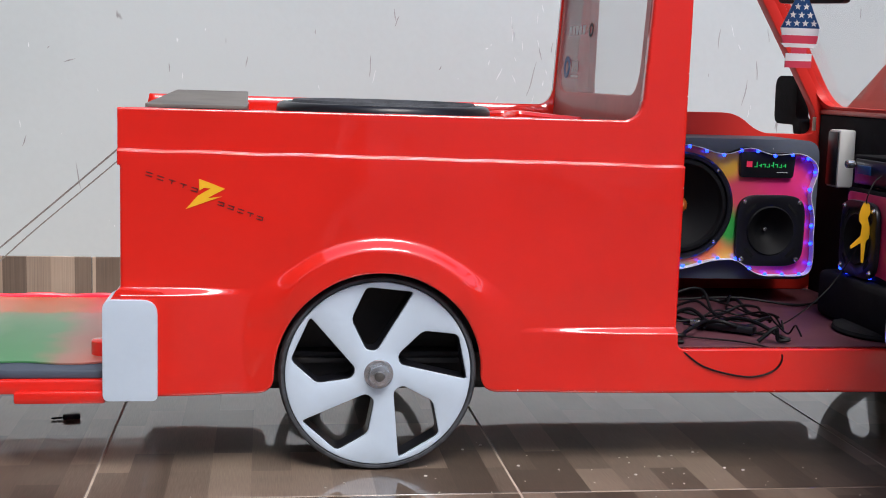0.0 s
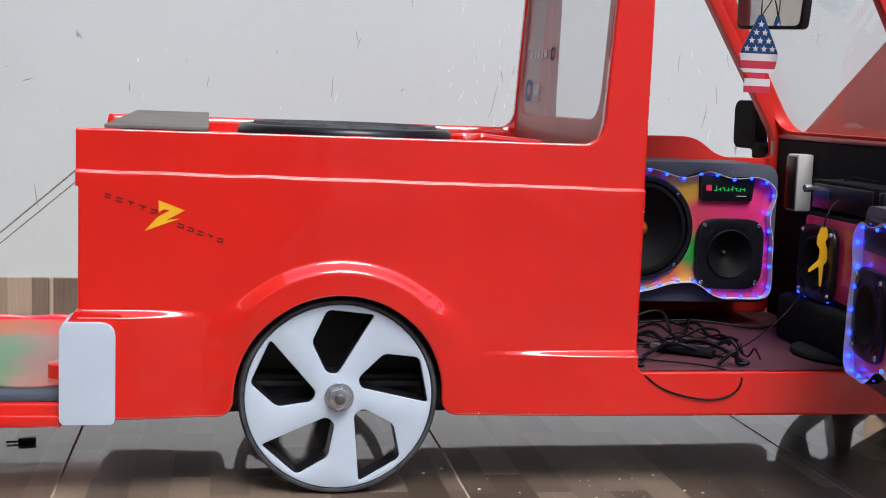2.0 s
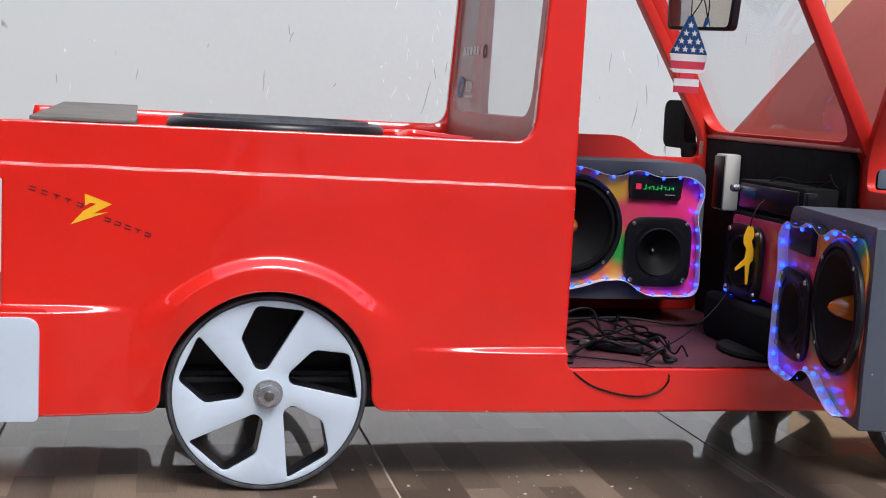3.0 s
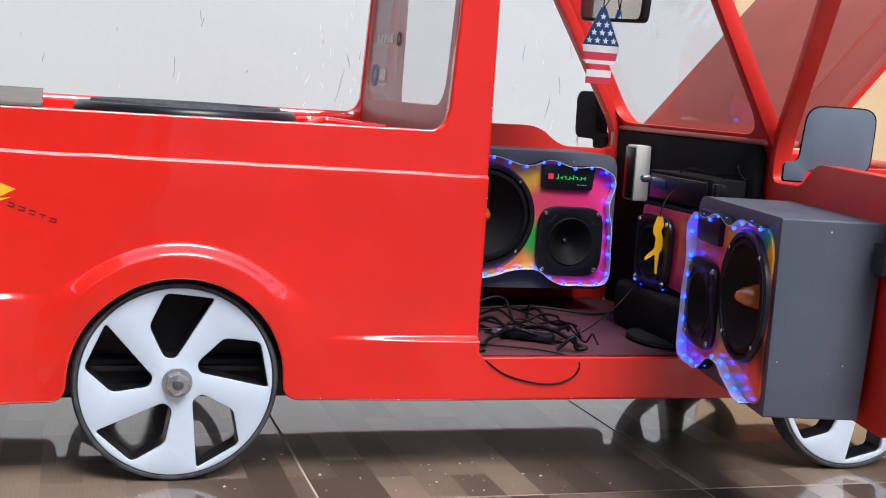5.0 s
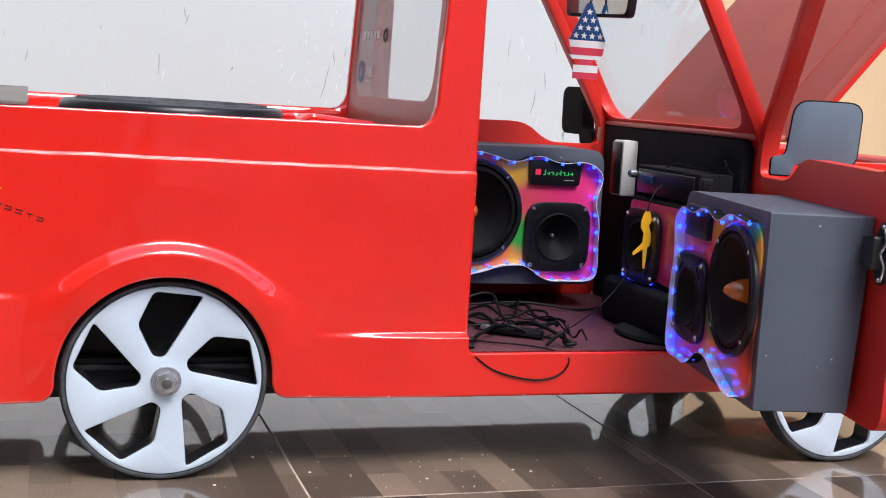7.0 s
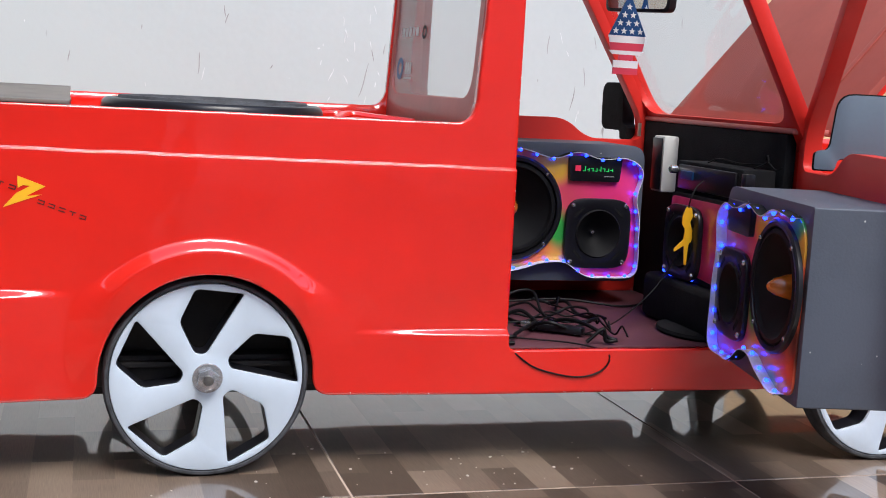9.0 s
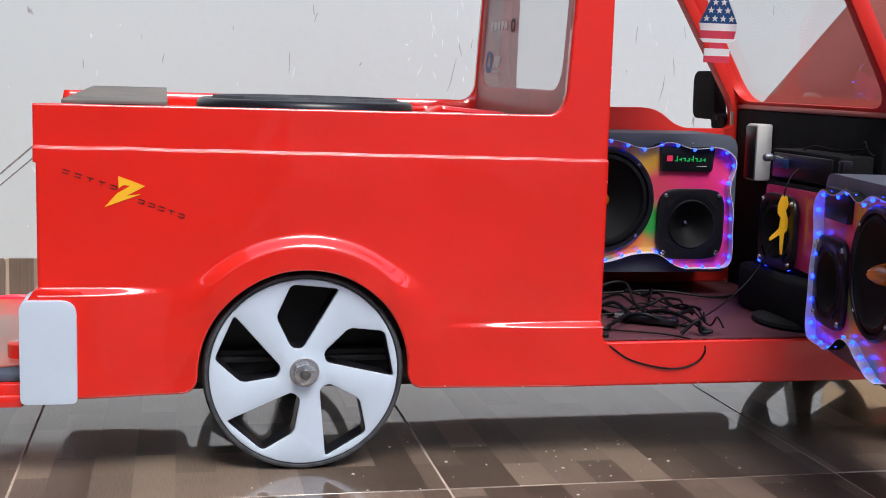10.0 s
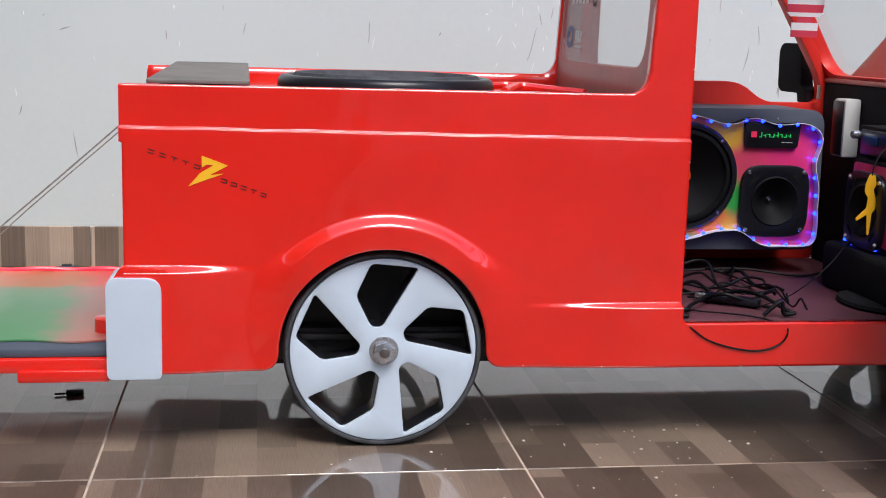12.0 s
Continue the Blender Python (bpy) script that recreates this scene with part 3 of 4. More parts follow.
def wheel(place):
    """Silver five-hole disc wheel with a thin rubber tyre; its face looks towards -y."""
    hub = new("wheel")
    hub.parent, hub.matrix_basis = truck, place
    tagged(hub, "silver five-spoke disc wheel with thin black tyre")
    bm = bmesh.new()
    lathe(bm, [(0.1347, 0.0), (0.1370, -0.0045), (0.1405, -0.004), (0.1435, 0.002), (0.1440, 0.008), (0.1440, 0.034), (0.1420, 0.040), (0.1347, 0.042), (0.1347, 0.0)], lambda x, y, h: (x, h, y), 96)
    part("tyre", bm, RUBBER, hub, "thin black rubber tyre")
    hole = [(-0.0410, 0.0800), (-0.0185, 0.0345), (-0.003, 0.0335), (0.0485, 0.1205), (-0.0200, 0.1272)]
    holes = []
    for k in range(5):
        a = 2 * math.pi * k / 5
        holes.append(rounded([(x * math.cos(a) - z * math.sin(a), x * math.sin(a) + z * math.cos(a)) for x, z in hole], [0.008, 0.009, 0.010, 0.006, 0.008], 4))
    bm = bmesh.new()
    plate(bm, [circle(0, 0, 0.1345, 96), *holes], side_xz(-0.004), 0.007, 0.0018)
    part("rim", bm, SILVER, hub, "silver painted wheel disc")
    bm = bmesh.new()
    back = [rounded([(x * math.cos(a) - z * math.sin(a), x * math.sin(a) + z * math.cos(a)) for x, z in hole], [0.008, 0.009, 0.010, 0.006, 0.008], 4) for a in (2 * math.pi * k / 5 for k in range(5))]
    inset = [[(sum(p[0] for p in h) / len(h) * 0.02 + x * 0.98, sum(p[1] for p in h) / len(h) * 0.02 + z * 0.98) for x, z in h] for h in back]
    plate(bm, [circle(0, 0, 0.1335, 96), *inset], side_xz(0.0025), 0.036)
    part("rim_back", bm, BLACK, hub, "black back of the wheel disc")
    bm = bmesh.new()
    lathe(bm, [(0.134, 0.010), (0.134, 0.040), (0.128, 0.040), (0.128, 0.010), (0.134, 0.010)], lambda x, y, h: (x, h, y), 64)
    part("rim_barrel", bm, BLACK, hub)
    bm = bmesh.new()
    lathe(bm, [(0.0, -0.0065), (0.0205, -0.0065), (0.0214, -0.0055), (0.0214, -0.004), (0, -0.004)], lambda x, y, h: (x, h, y), 32)
    part("washer", bm, STEEL, hub, "steel washer")
    bm = bmesh.new()
    plate(bm, [circle(0, 0, 0.0162, 6, 0.35)], side_xz(-0.0175), 0.011, 0.0010)
    nut = part("nut", bm, STEEL, hub, "large steel hex nut")
    bm = bmesh.new()
    lathe(bm, [(0, -0.022), (0.0062, -0.022), (0.0075, -0.0205), (0.0075, -0.018), (0, -0.018)], lambda x, y, h: (x, h, y), 20)
    part("bolt_end", bm, LATCH, hub)
    return hub

GROWN = Matrix.Diagonal((1.0104, 1, 1.0104, 1))
wheel(pose(HUB_R, 0.014, HUB_Z) @ GROWN)
wheel(pose(HUB_F, -0.026, HUB_Z, 0, 17, 0) @ GROWN)
wheel(pose(HUB_R, W - 0.014, HUB_Z, 0, 20, 180) @ GROWN)
wheel(pose(HUB_F, W - 0.014, HUB_Z, 0, 65, 180) @ GROWN)
for hx in (HUB_R, HUB_F):
    bm = bmesh.new()
    lathe(bm, [(0, 0.02), (0.012, 0.02), (0.012, W - 0.02), (0, W - 0.02)], lambda x, y, h, hx=hx: (hx + x, h, HUB_Z + y), 16)
    part("axle", bm, DARK, truck)


bm = bmesh.new()
box(bm, (-0.13, 0.06, 0.150), (0.13, 0.099, 0.158), 0.001)
part("inner_board", bm, DARK, truck, "dark board behind the rear wheel")


def bumper(y0, y1, name):
    bm = bmesh.new()
    plate(bm, [rounded([(-0.392, 0.113), (-0.317, 0.113), (-0.317, 0.257), (-0.392, 0.257)], [0.010, 0.008, 0.022, 0.014], 5)], side_xz(y0), y1 - y0, 0.013, 5)
    part(name, bm, SILVER, truck, "silver-white bumper block")

bumper(-0.013, 0.07, "bumper")
bumper(W - 0.07, W + 0.013, "bumper")
bm = bmesh.new()
plate(bm, [rounded([(-0.386, 0.250), (-0.30, 0.250), (-0.31, 0.268), (-0.372, 0.272)], 0.006)], side_xz(-0.004), 0.06, 0.004)
part("bumper_shoulder", bm, RED, truck)


def tailgate():
    bm = bmesh.new()
    box(bm, (-0.73, 0.004, 0.118), (-0.372, W - 0.004, 0.140), 0.005)
    box(bm, (-0.515, -0.002, 0.106), (-0.39, 0.02, 0.124), 0.004)
    gate = part("tailgate", bm, RED, truck, "lowered red tailgate")
    bm = bmesh.new()
    box(bm, (-0.715, 0.010, 0.140), (-0.378, W - 0.012, 0.153), 0.003)
    part("board", bm, NAVY, gate, "dark blue-grey board")
    bm = bmesh.new()
    edge = [(-0.70 + 0.315 * i / 40, 0.045 + 0.007 * math.sin(i * 0.34)) for i in range(41)] + [(-0.385 - 0.315 * i / 40, W - 0.03 + 0.002 * math.sin(i * 0.8)) for i in range(41)]
    plate(bm, [edge], lambda u, v, w: (u, v, 0.1535 + w), 0.003, 0.001)
    part("painted_panel", bm, GATEAIR, gate, "airbrushed green and red glossy panel")
    bm = bmesh.new()
    tube(bm, [Vector((-0.72 + 0.34 * i / 60, W - 0.022 + 0.002 * math.sin(i * 0.23), 0.158 + 0.0014 * math.sin(i * 0.31))) for i in range(61)], 0.004)
    part("light_strip", bm, REDSTRIP, gate, "red lit plastic strip")
    bm = bmesh.new()
    lathe(bm, [(0, 0), (0.02, 0), (0.02, 0.02), (0.017, 0.022), (0, 0.022)], lambda x, y, h: (-0.402 + x, 0.10 + y, 0.156 + h), 24)
    part("rubber_stop", bm, RED, gate)
    for y in (0.018, W - 0.018):
        bm = bmesh.new()
        tube(bm, smooth_path([(-0.372, y, 0.466), (-0.46, y, 0.388), (-0.60, y, 0.265), (-0.715, y, 0.155)], 10), 0.0012, 6)
        part("cord", bm, ROPE, gate, "thin grey twisted cord")

GATEAIR = airbrush("tailgate_airbrush")
GATEAIR.node_tree.nodes["Principled BSDF"].inputs["Coat Weight"].default_value = 0.25
ge = GATEAIR.node_tree.nodes["Color Ramp"].color_ramp.elements
for k, c in enumerate([(0.20, 0.30, 0.18), (0.05, 0.20, 0.07), (0.07, 0.22, 0.09), (0.32, 0.17, 0.13), (0.45, 0.10, 0.08), (0.45, 0.04, 0.04)]):
    ge[k].color = (*c, 1)
mr = GATEAIR.node_tree.nodes["Map Range"]
mr.inputs[1].default_value, mr.inputs[2].default_value = -0.59, -0.27
REDSTRIP = glow("red_strip", (0.9, 0.02, 0.04), 0.9)
tailgate()


# ---- doors ----
def door_outline(rise):
    """The door as (distance from its hinge line, height), and its window; rise: how much higher the waist sits."""
    out = [(0.0, 0.182), (0.497, 0.182), (0.488, 0.90), (0.212, 0.90), (-0.006, 0.53), (-0.004, 0.48)]
    win = [(0.016, 0.472 + rise), (0.133, 0.472 + rise), (0.182, 0.511 + rise), (0.468, 0.507 + rise), (0.463, 0.875), (0.221, 0.875), (0.020, 0.535)]
    return rounded(out, [0.03, 0.035, 0.02, 0.03, 0.02, 0.02], 5), rounded(win, [0.02, 0.03, 0.03, 0.05, 0.03, 0.03, 0.03], 6)


def door(place, name, swap):
    """Local: x from the hinge to the latch, inner face at y = 0 facing +y (or -y), z up."""
    ob = new(name)
    ob.parent, ob.matrix_basis = truck, place
    out, win = door_outline(0.0 if swap else 0.016)
    bm = bmesh.new()
    plate(bm, [out, win], side_xz(-0.028 if not swap else 0.0), 0.028, 0.005, 3)
    part("door_panel", bm, RED_DULL, ob)
    s = 1 if not swap else -1
    face = lambda u, v, w: (u, s * (0.0006 + w), v)
    bm = bmesh.new()
    plate(bm, [rounded([(0.440, 0.388), (0.456, 0.366), (0.474, 0.372), (0.480, 0.408), (0.474, 0.440), (0.456, 0.448), (0.440, 0.426)], 0.004)], face, 0.004, 0.0008)
    plate(bm, [rounded([(0.434, 0.390), (0.466, 0.386), (0.468, 0.430), (0.434, 0.426)], 0.005)], lambda u, v, w: face(u, v, w + 0.0041), 0.014, 0.003)
    latch = part("latch", bm, BLACKSTEEL, ob, "black steel door latch")
    for u, v in ((0.461, 0.374), (0.463, 0.441)):
        bm = bmesh.new()
        lathe(bm, [(0, 0.0075), (0.0025, 0.007), (0.0036, 0.0045), (0, 0.0045)], lambda x, y, h, u=u, v=v: face(u + x, v + y, h), 12)
        part("screw", bm, STEEL, latch)
    bm = bmesh.new()
    tube(bm, smooth_path([Vector(face(0.470, 0.374, 0.006)), Vector(face(0.479, 0.392, 0.008)), Vector(face(0.476, 0.408, 0.012)), Vector(face(0.480, 0.424, 0.008)), Vector(face(0.470, 0.438, 0.006))], 5), 0.0018)
    part("latch_rim", bm, STEEL, latch, "bright worn steel rim")
    bm = bmesh.new()
    lathe(bm, [(0, -0.075), (0.011, -0.075), (0.012, -0.07), (0.012, -0.052), (0.006, -0.05), (0.006, -0.026), (0, -0.026)], lambda x, y, h: (0.43 + x, h if not swap else -h, 0.42 + y), 20)
    part("knob", bm, STEEL, ob, "steel door knob")
    return ob

HINGE = (0.92, 0.012)
OPEN = math.degrees(math.atan2(-0.981, -0.192))
near_door = door(pose(*HINGE, 0, 0, 0, OPEN), "door", True)
tagged(near_door, "red door swung wide open, with window frame")
far_door = door(Matrix.Translation((0.915, W - 0.030, 0)) @ Matrix.Rotation(math.pi, 4, "Z"), "door", False)
tagged(far_door, "closed red door with window frame")


def wing_mirror(name, place, grey, label):
    m = new(name)
    m.parent, m.matrix_basis = truck, place
    tagged(m, label)
    bm = bmesh.new()
    out = rounded([(0.0, 0.0), (0.032, 0.0), (0.036, 0.018), (0.130, 0.018), (0.134, 0.112), (0.030, 0.112), (0.022, 0.030), (0.0, 0.026)], [0.004, 0.004, 0.01, 0.02, 0.024, 0.024, 0.012, 0.006], 5)
    plate(bm, [out], side_xz(0), 0.026, 0.0025, 3)
    part("shell", bm, grey, m)
    cx, cz = 0.075, 0.06
    bm = bmesh.new()
    plate(bm, [[(cx + (u - cx) * 1.035, cz + (v - cz) * 1.04) for u, v in out]], side_xz(0.004), 0.020, 0.004, 2)
    part("rim", bm, MATT, m, "black rubber rim")
    return m

MIRRORGREY = mat("blue_grey_plastic", (0.14, 0.185, 0.235), 0.5, vary=0.08, scale=9, bump=0.06)
wing_mirror("wing_mirror", pose(0.872, -0.105, 0.482, 0, 0, -31) @ Matrix.Diagonal((0.93, 1, 1, 1)), MIRRORGREY, "blue-grey plastic wing mirror")
wing_mirror("wing_mirror", pose(0.905, W + 0.0, 0.488, 0, 0, 90), MATT, "black plastic wing mirror")


# ---- loudspeakers ----
def woofer(parent, a, z, r, face):
    s = new("woofer")
    s.parent = parent
    at = lambda x, y, h: (a + x, face - h, z + y)
    bm = bmesh.new()
    lathe(bm, [(r, 0.0), (r, 0.006), (r * 0.96, 0.009), (r * 0.90, 0.008), (r * 0.88, 0.001)], at, 64)
    part("frame_ring", bm, BLACK, s)
    bm = bmesh.new()
    lathe(bm, [(r * 0.885, 0.002), (r * 0.85, 0.007), (r * 0.79, 0.008), (r * 0.75, 0.002)], at, 64)
    part("surround", bm, CONE, s)
    bm = bmesh.new()
    lathe(bm, [(r * 0.755, 0.002), (r * 0.5, -0.018), (r * 0.28, -0.034), (r * 0.2, -0.038)], at, 64)
    part("cone", bm, CONE, s, "black paper cone")
    bm = bmesh.new()
    lathe(bm, [(r * 0.21, -0.036), (r * 0.19, -0.015), (r * 0.13, 0.004), (r * 0.06, 0.014), (0, 0.017)], at, 32)
    part("dust_cap", bm, ORANGE, s, "shiny orange pointed dust cap")
    for k in range(4):
        t = 2 * math.pi * (k + 0.5) / 4
        bm = bmesh.new()
        lathe(bm, [(0, 0.0110), (0.002, 0.0106), (0.0032, 0.009), (0.0032, 0.006), (0, 0.006)], lambda x, y, h: at(r * 0.93 * math.cos(t) + x, r * 0.93 * math.sin(t) + y, h), 10)
        part("screw", bm, STEEL, s)
    return s


def tweeter(parent, a, z, w, face):
    s = new("horn_tweeter")
    s.parent = parent
    at = lambda x, y, h: (a + x, face - h, z + y)
    bm = bmesh.new()
    k = w / 2
    out = []
    for i in range(64):
        t = 2 * math.pi * i / 64
        q = (abs(math.cos(t)) ** 4.5 + abs(math.sin(t)) ** 4.5) ** (-1 / 4.5)
        out.append((k * q * math.cos(t), k * q * math.sin(t)))
    plate(bm, [out, circle(0, 0, k * 0.68, 48)], at, 0.010, 0.003)
    part("flange", bm, BLACK, s)
    for t0 in range(4):
        t = math.pi / 4 + t0 * math.pi / 2
        bm = bmesh.new()
        bar = [(k * 0.86 * math.cos(t) - dx * math.sin(t) * 0.011 + dy * math.cos(t) * 0.003, k * 0.86 * math.sin(t) + dx * math.cos(t) * 0.011 + dy * math.sin(t) * 0.003) for dx, dy in ((-1, -1), (1, -1), (1, 1), (-1, 1))]
        plate(bm, [bar], lambda x, y, h: at(x, y, h + 0.0095), 0.001)
        part("slot", bm, MATT, s)
    bm = bmesh.new()
    lathe(bm, [(k * 0.70, 0.009), (k * 0.66, 0.012), (k * 0.60, 0.009), (k * 0.38, -0.012), (k * 0.18, -0.022), (0, -0.024)], at, 48)
    part("horn", bm, CONE, s)
    bm = bmesh.new()
    lathe(bm, [(0, -0.014), (0.003, -0.015), (0.0045, -0.020), (0.0045, -0.024)], at, 16)
    part("phase_plug", bm, STEEL, s)
    for sx, sy in ((-1, -1), (-1, 1), (1, -1), (1, 1)):
        bm = bmesh.new()
        lathe(bm, [(0, 0.0135), (0.003, 0.013), (0.0046, 0.010), (0, 0.010)], lambda x, y, h: at(sx * k * 0.80 + x, sy * k * 0.80 + y, h), 12)
        part("screw", bm, STEEL, s)
    return s


def contour(e, n=240):
    """The wavy edge of the painted front, as (from the hinge end, height); e: its far end."""
    pts = []
    base = rounded([(0.016, 0.014), (0.118, 0.012), (0.165, 0.044), (0.200, 0.042), (e - 0.06, 0.012), (e, 0.012), (e, 0.240), (0.255, 0.252), (0.198, 0.231), (0.152, 0.250), (0.100, 0.233), (0.046, 0.241), (0.012, 0.216), (0.029, 0.168), (0.018, 0.125), (0.016, 0.060)], 0.034, 8)
    loop = [Vector(p) for p in base]
    total, dist = 0.0, [0.0]
    for i in range(len(loop)):
        total += (loop[(i + 1) % len(loop)] - loop[i]).length
        dist.append(total)
    i = 0
    for k in range(n):
        d = total * k / n
        while dist[i + 1] < d:
            i += 1
        f = (d - dist[i]) / max(dist[i + 1] - dist[i], 1e-9)
        p = loop[i].lerp(loop[(i + 1) % len(loop)], f)
        q = 0.0006 * math.sin(2 * math.pi * 17 * k / n)
        pts.append((p.x + q, p.y + q))
    return pts, total

led_mesh = None


def speaker_box(place, label, w, wc, wr, tc, disp_at, taper=0.0, lit=True):
    """Door loudspeaker box. Local: x from the hinge end, front at y = 0 facing -y, z up from its base."""
    global led_mesh
    h, dpt = 0.262, 0.148
    sp = thing("speaker_box", label, "loudspeaker", place, "door loudspeaker boxes")
    bm = bmesh.new()
    hole = wr * 0.89
    back = lambda u, v, q: (u, q * (1 - taper * (1 - v / h)), v)
    plate(bm, [rounded([(0.007, 0.004), (w, 0.004), (w, h), (0.007, h)], [0.03, 0.003, 0.003, 0.03], 5), circle(*wc, hole, 48), circle(*tc, 0.046, 32)], back, dpt, 0.002)
    part("cabinet", bm, VINYL, sp, "dark grey vinyl-covered cabinet")
    pts, total = contour(w - 0.012)
    bm = bmesh.new()
    plate(bm, [pts, circle(*wc, hole + 0.0005, 48), circle(*tc, 0.0465, 32)], side_xz(-0.004), 0.0038, 0.001)
    part("painted_front", bm, AIR, sp, "airbrushed pink, orange and green front")
    bm = bmesh.new()
    n = len(pts)
    rows = []
    for k in range(n):
        p = Vector(pts[k])
        t = (Vector(pts[(k + 1) % n]) - Vector(pts[k - 1])).normalized()
        nrm = Vector((t.y, -t.x))
        a, b = p - nrm * 0.0006, p + nrm * 0.0006
        rows.append([bm.verts.new((a.x, -0.0005, a.y)), bm.verts.new((a.x, -0.021, a.y)), bm.verts.new((b.x, -0.021, b.y)), bm.verts.new((b.x, -0.0005, b.y))])
    for k in range(n):
        if pts[k][0] > w - 0.035 or pts[k - 1][0] > w - 0.035:
            continue
        for q in range(4):
            f = bm.faces.new((rows[k - 1][q - 1], rows[k][q - 1], rows[k][q], rows[k - 1][q]))
            f.material_index = int(q == 3)
    bmesh.ops.delete(bm, geom=[v for v in bm.verts if not v.link_faces], context="VERTS")
    strip = part("led_strip", bm, STRIPWHITE, sp, "white light strip standing along the wavy edge")
    strip.data.materials.append(MATT)
    count = int(total / 0.0335)
    for k in range(count):
        at = int(k * n / count)
        p = Vector(pts[at])
        t = (Vector(pts[(at + 1) % n]) - Vector(pts[at - 1])).normalized()
        p = p + Vector((-t.y, t.x)) * 0.0022
        if p[0] > w - 0.035:
            continue
        if led_mesh is None:
            bm = bmesh.new()
            bmesh.ops.create_icosphere(bm, subdivisions=2, radius=0.0034)
            one = part("led", bm, LED, strip, "small lit blue light")
            led_mesh = one.data
        else:
            one = new("led", led_mesh)
            one.parent = strip
        one.location = (p[0], -0.0125, p[1])
    woofer(sp, *wc, wr, -0.004)
    tweeter(sp, *tc, 0.132, -0.004)
    bm = bmesh.new()
    dx, dz = disp_at
    plate(bm, [rounded([(dx + 0.004, dz), (dx + 0.104, dz), (dx + 0.107, dz + 0.046), (dx, dz + 0.046)], 0.006)], side_xz(-0.012), 0.010, 0.003)
    disp = part("display", bm, BLACK, sp, "black glossy audio display")
    if not lit:
        return sp
    bm = bmesh.new()
    for i in range(8):
        x, tall = dx + 0.074 - i * 0.0078, 0.006 + 0.0035 * (i in (0, 4))
        box(bm, (x, -0.0135, dz + 0.019), (x + 0.0014, -0.0122, dz + 0.019 + tall), 0)
        box(bm, (x + 0.0014, -0.0135, dz + 0.019 + 0.0024 * (i % 3)), (x + 0.0052, -0.0122, dz + 0.0203 + 0.0024 * (i % 3)), 0)
    part("lit_bars", bm, GREENLIT, disp, "row of small green lit bars")
    bm = bmesh.new()
    box(bm, (dx + 0.084, -0.0135, dz + 0.019), (dx + 0.0945, -0.0122, dz + 0.0295), 0)
    part("lit_mark", bm, PINKLIT, disp, "small red lit mark")
    bm = bmesh.new()
    box(bm, (dx + 0.016, -0.0135, dz + 0.0095), (dx + 0.036, -0.0122, dz + 0.0105), 0)
    part("plain_bar", bm, WHITE, disp)
    return sp

# in the far door, facing the near side; and in the open door
far_box = speaker_box(Matrix.Translation((0.847, W - 0.030 - 0.149, 0.221)) @ Matrix.Diagonal((-1, 1, 1, 1)), "dark grey door loudspeaker box with airbrushed front and blue lights", 0.388, (0.270, 0.139), 0.098, (0.098, 0.0955), (0.057, 0.193))
DX, DY = Vector((-0.192, -0.981, 0)).normalized(), Vector((-0.981, 0.192, 0)).normalized()
o = Vector((*HINGE, 0.188)) + 0.082 * DX + 0.139 * DY
near_box = speaker_box(Matrix(((DX.x, -DY.x * 0.935, 0, o.x), (DX.y, -DY.y * 0.935, 0, o.y), (0, 0, 1, o.z), (0, 0, 0, 1))), "dark grey loudspeaker box with airbrushed front on the open door", 0.346, (0.252, 0.146), 0.090, (0.084, 0.108), (0.040, 0.198), 0.09, lit=False)


# ---- things in the cab ----
def centre_speaker():
    sp = thing("centre_speaker", "black loudspeaker box under the dashboard with pink painted front", "loudspeaker", pose(0.824, 0.255, 0.265, 0, 0, -90))
    bm = bmesh.new()
    plate(bm, [rounded([(0, 0), (0.21, 0), (0.21, 0.148), (0, 0.148)], 0.008), circle(0.068, 0.066, 0.042, 32)], side_xz(0), 0.07, 0.003)
    part("cabinet", bm, MATT, sp)
    bm = bmesh.new()
    plate(bm, [rounded([(0.006, 0.010), (0.06, 0.004), (0.12, 0.012), (0.20, 0.006), (0.204, 0.142), (0.006, 0.142)], 0.01), circle(0.068, 0.066, 0.043, 32)], side_xz(-0.003), 0.0028, 0.001)
    part("painted_front", bm, PINK, sp, "glossy pink front")
    tweeter(sp, 0.068, 0.066, 0.128, -0.003)
    for x in (0.004, 0.03, 0.07, 0.11):
        one = new("led", led_mesh)
        one.parent, one.location = sp, (x, -0.006, 0.008 - 0.004 * math.sin(x * 60))
    return sp

PINK = mat("pink_lacquer", (0.55, 0.03, 0.12), 0.3, vary=0.3, scale=12, coat=0.6)
centre_speaker()
stand = thing("speaker_stand", "black carpeted block on the cab floor under the loudspeaker", "speaker stand")
bm = bmesh.new()
box(bm, (0.80, 0.03, 0.1825), (0.904, 0.30, 0.264), 0.012, 3)
part("block", bm, MATT, stand)
bm = bmesh.new()
lathe(bm, [(0, 0), (0.080, 0), (0.084, 0.004), (0.082, 0.009), (0.07, 0.012), (0, 0.013)], lambda x, y, h: (0.825 + 0.75 * x, 0.13 + y, 0.1825 + h), 40)
part("round_base", bm, MATT, stand)

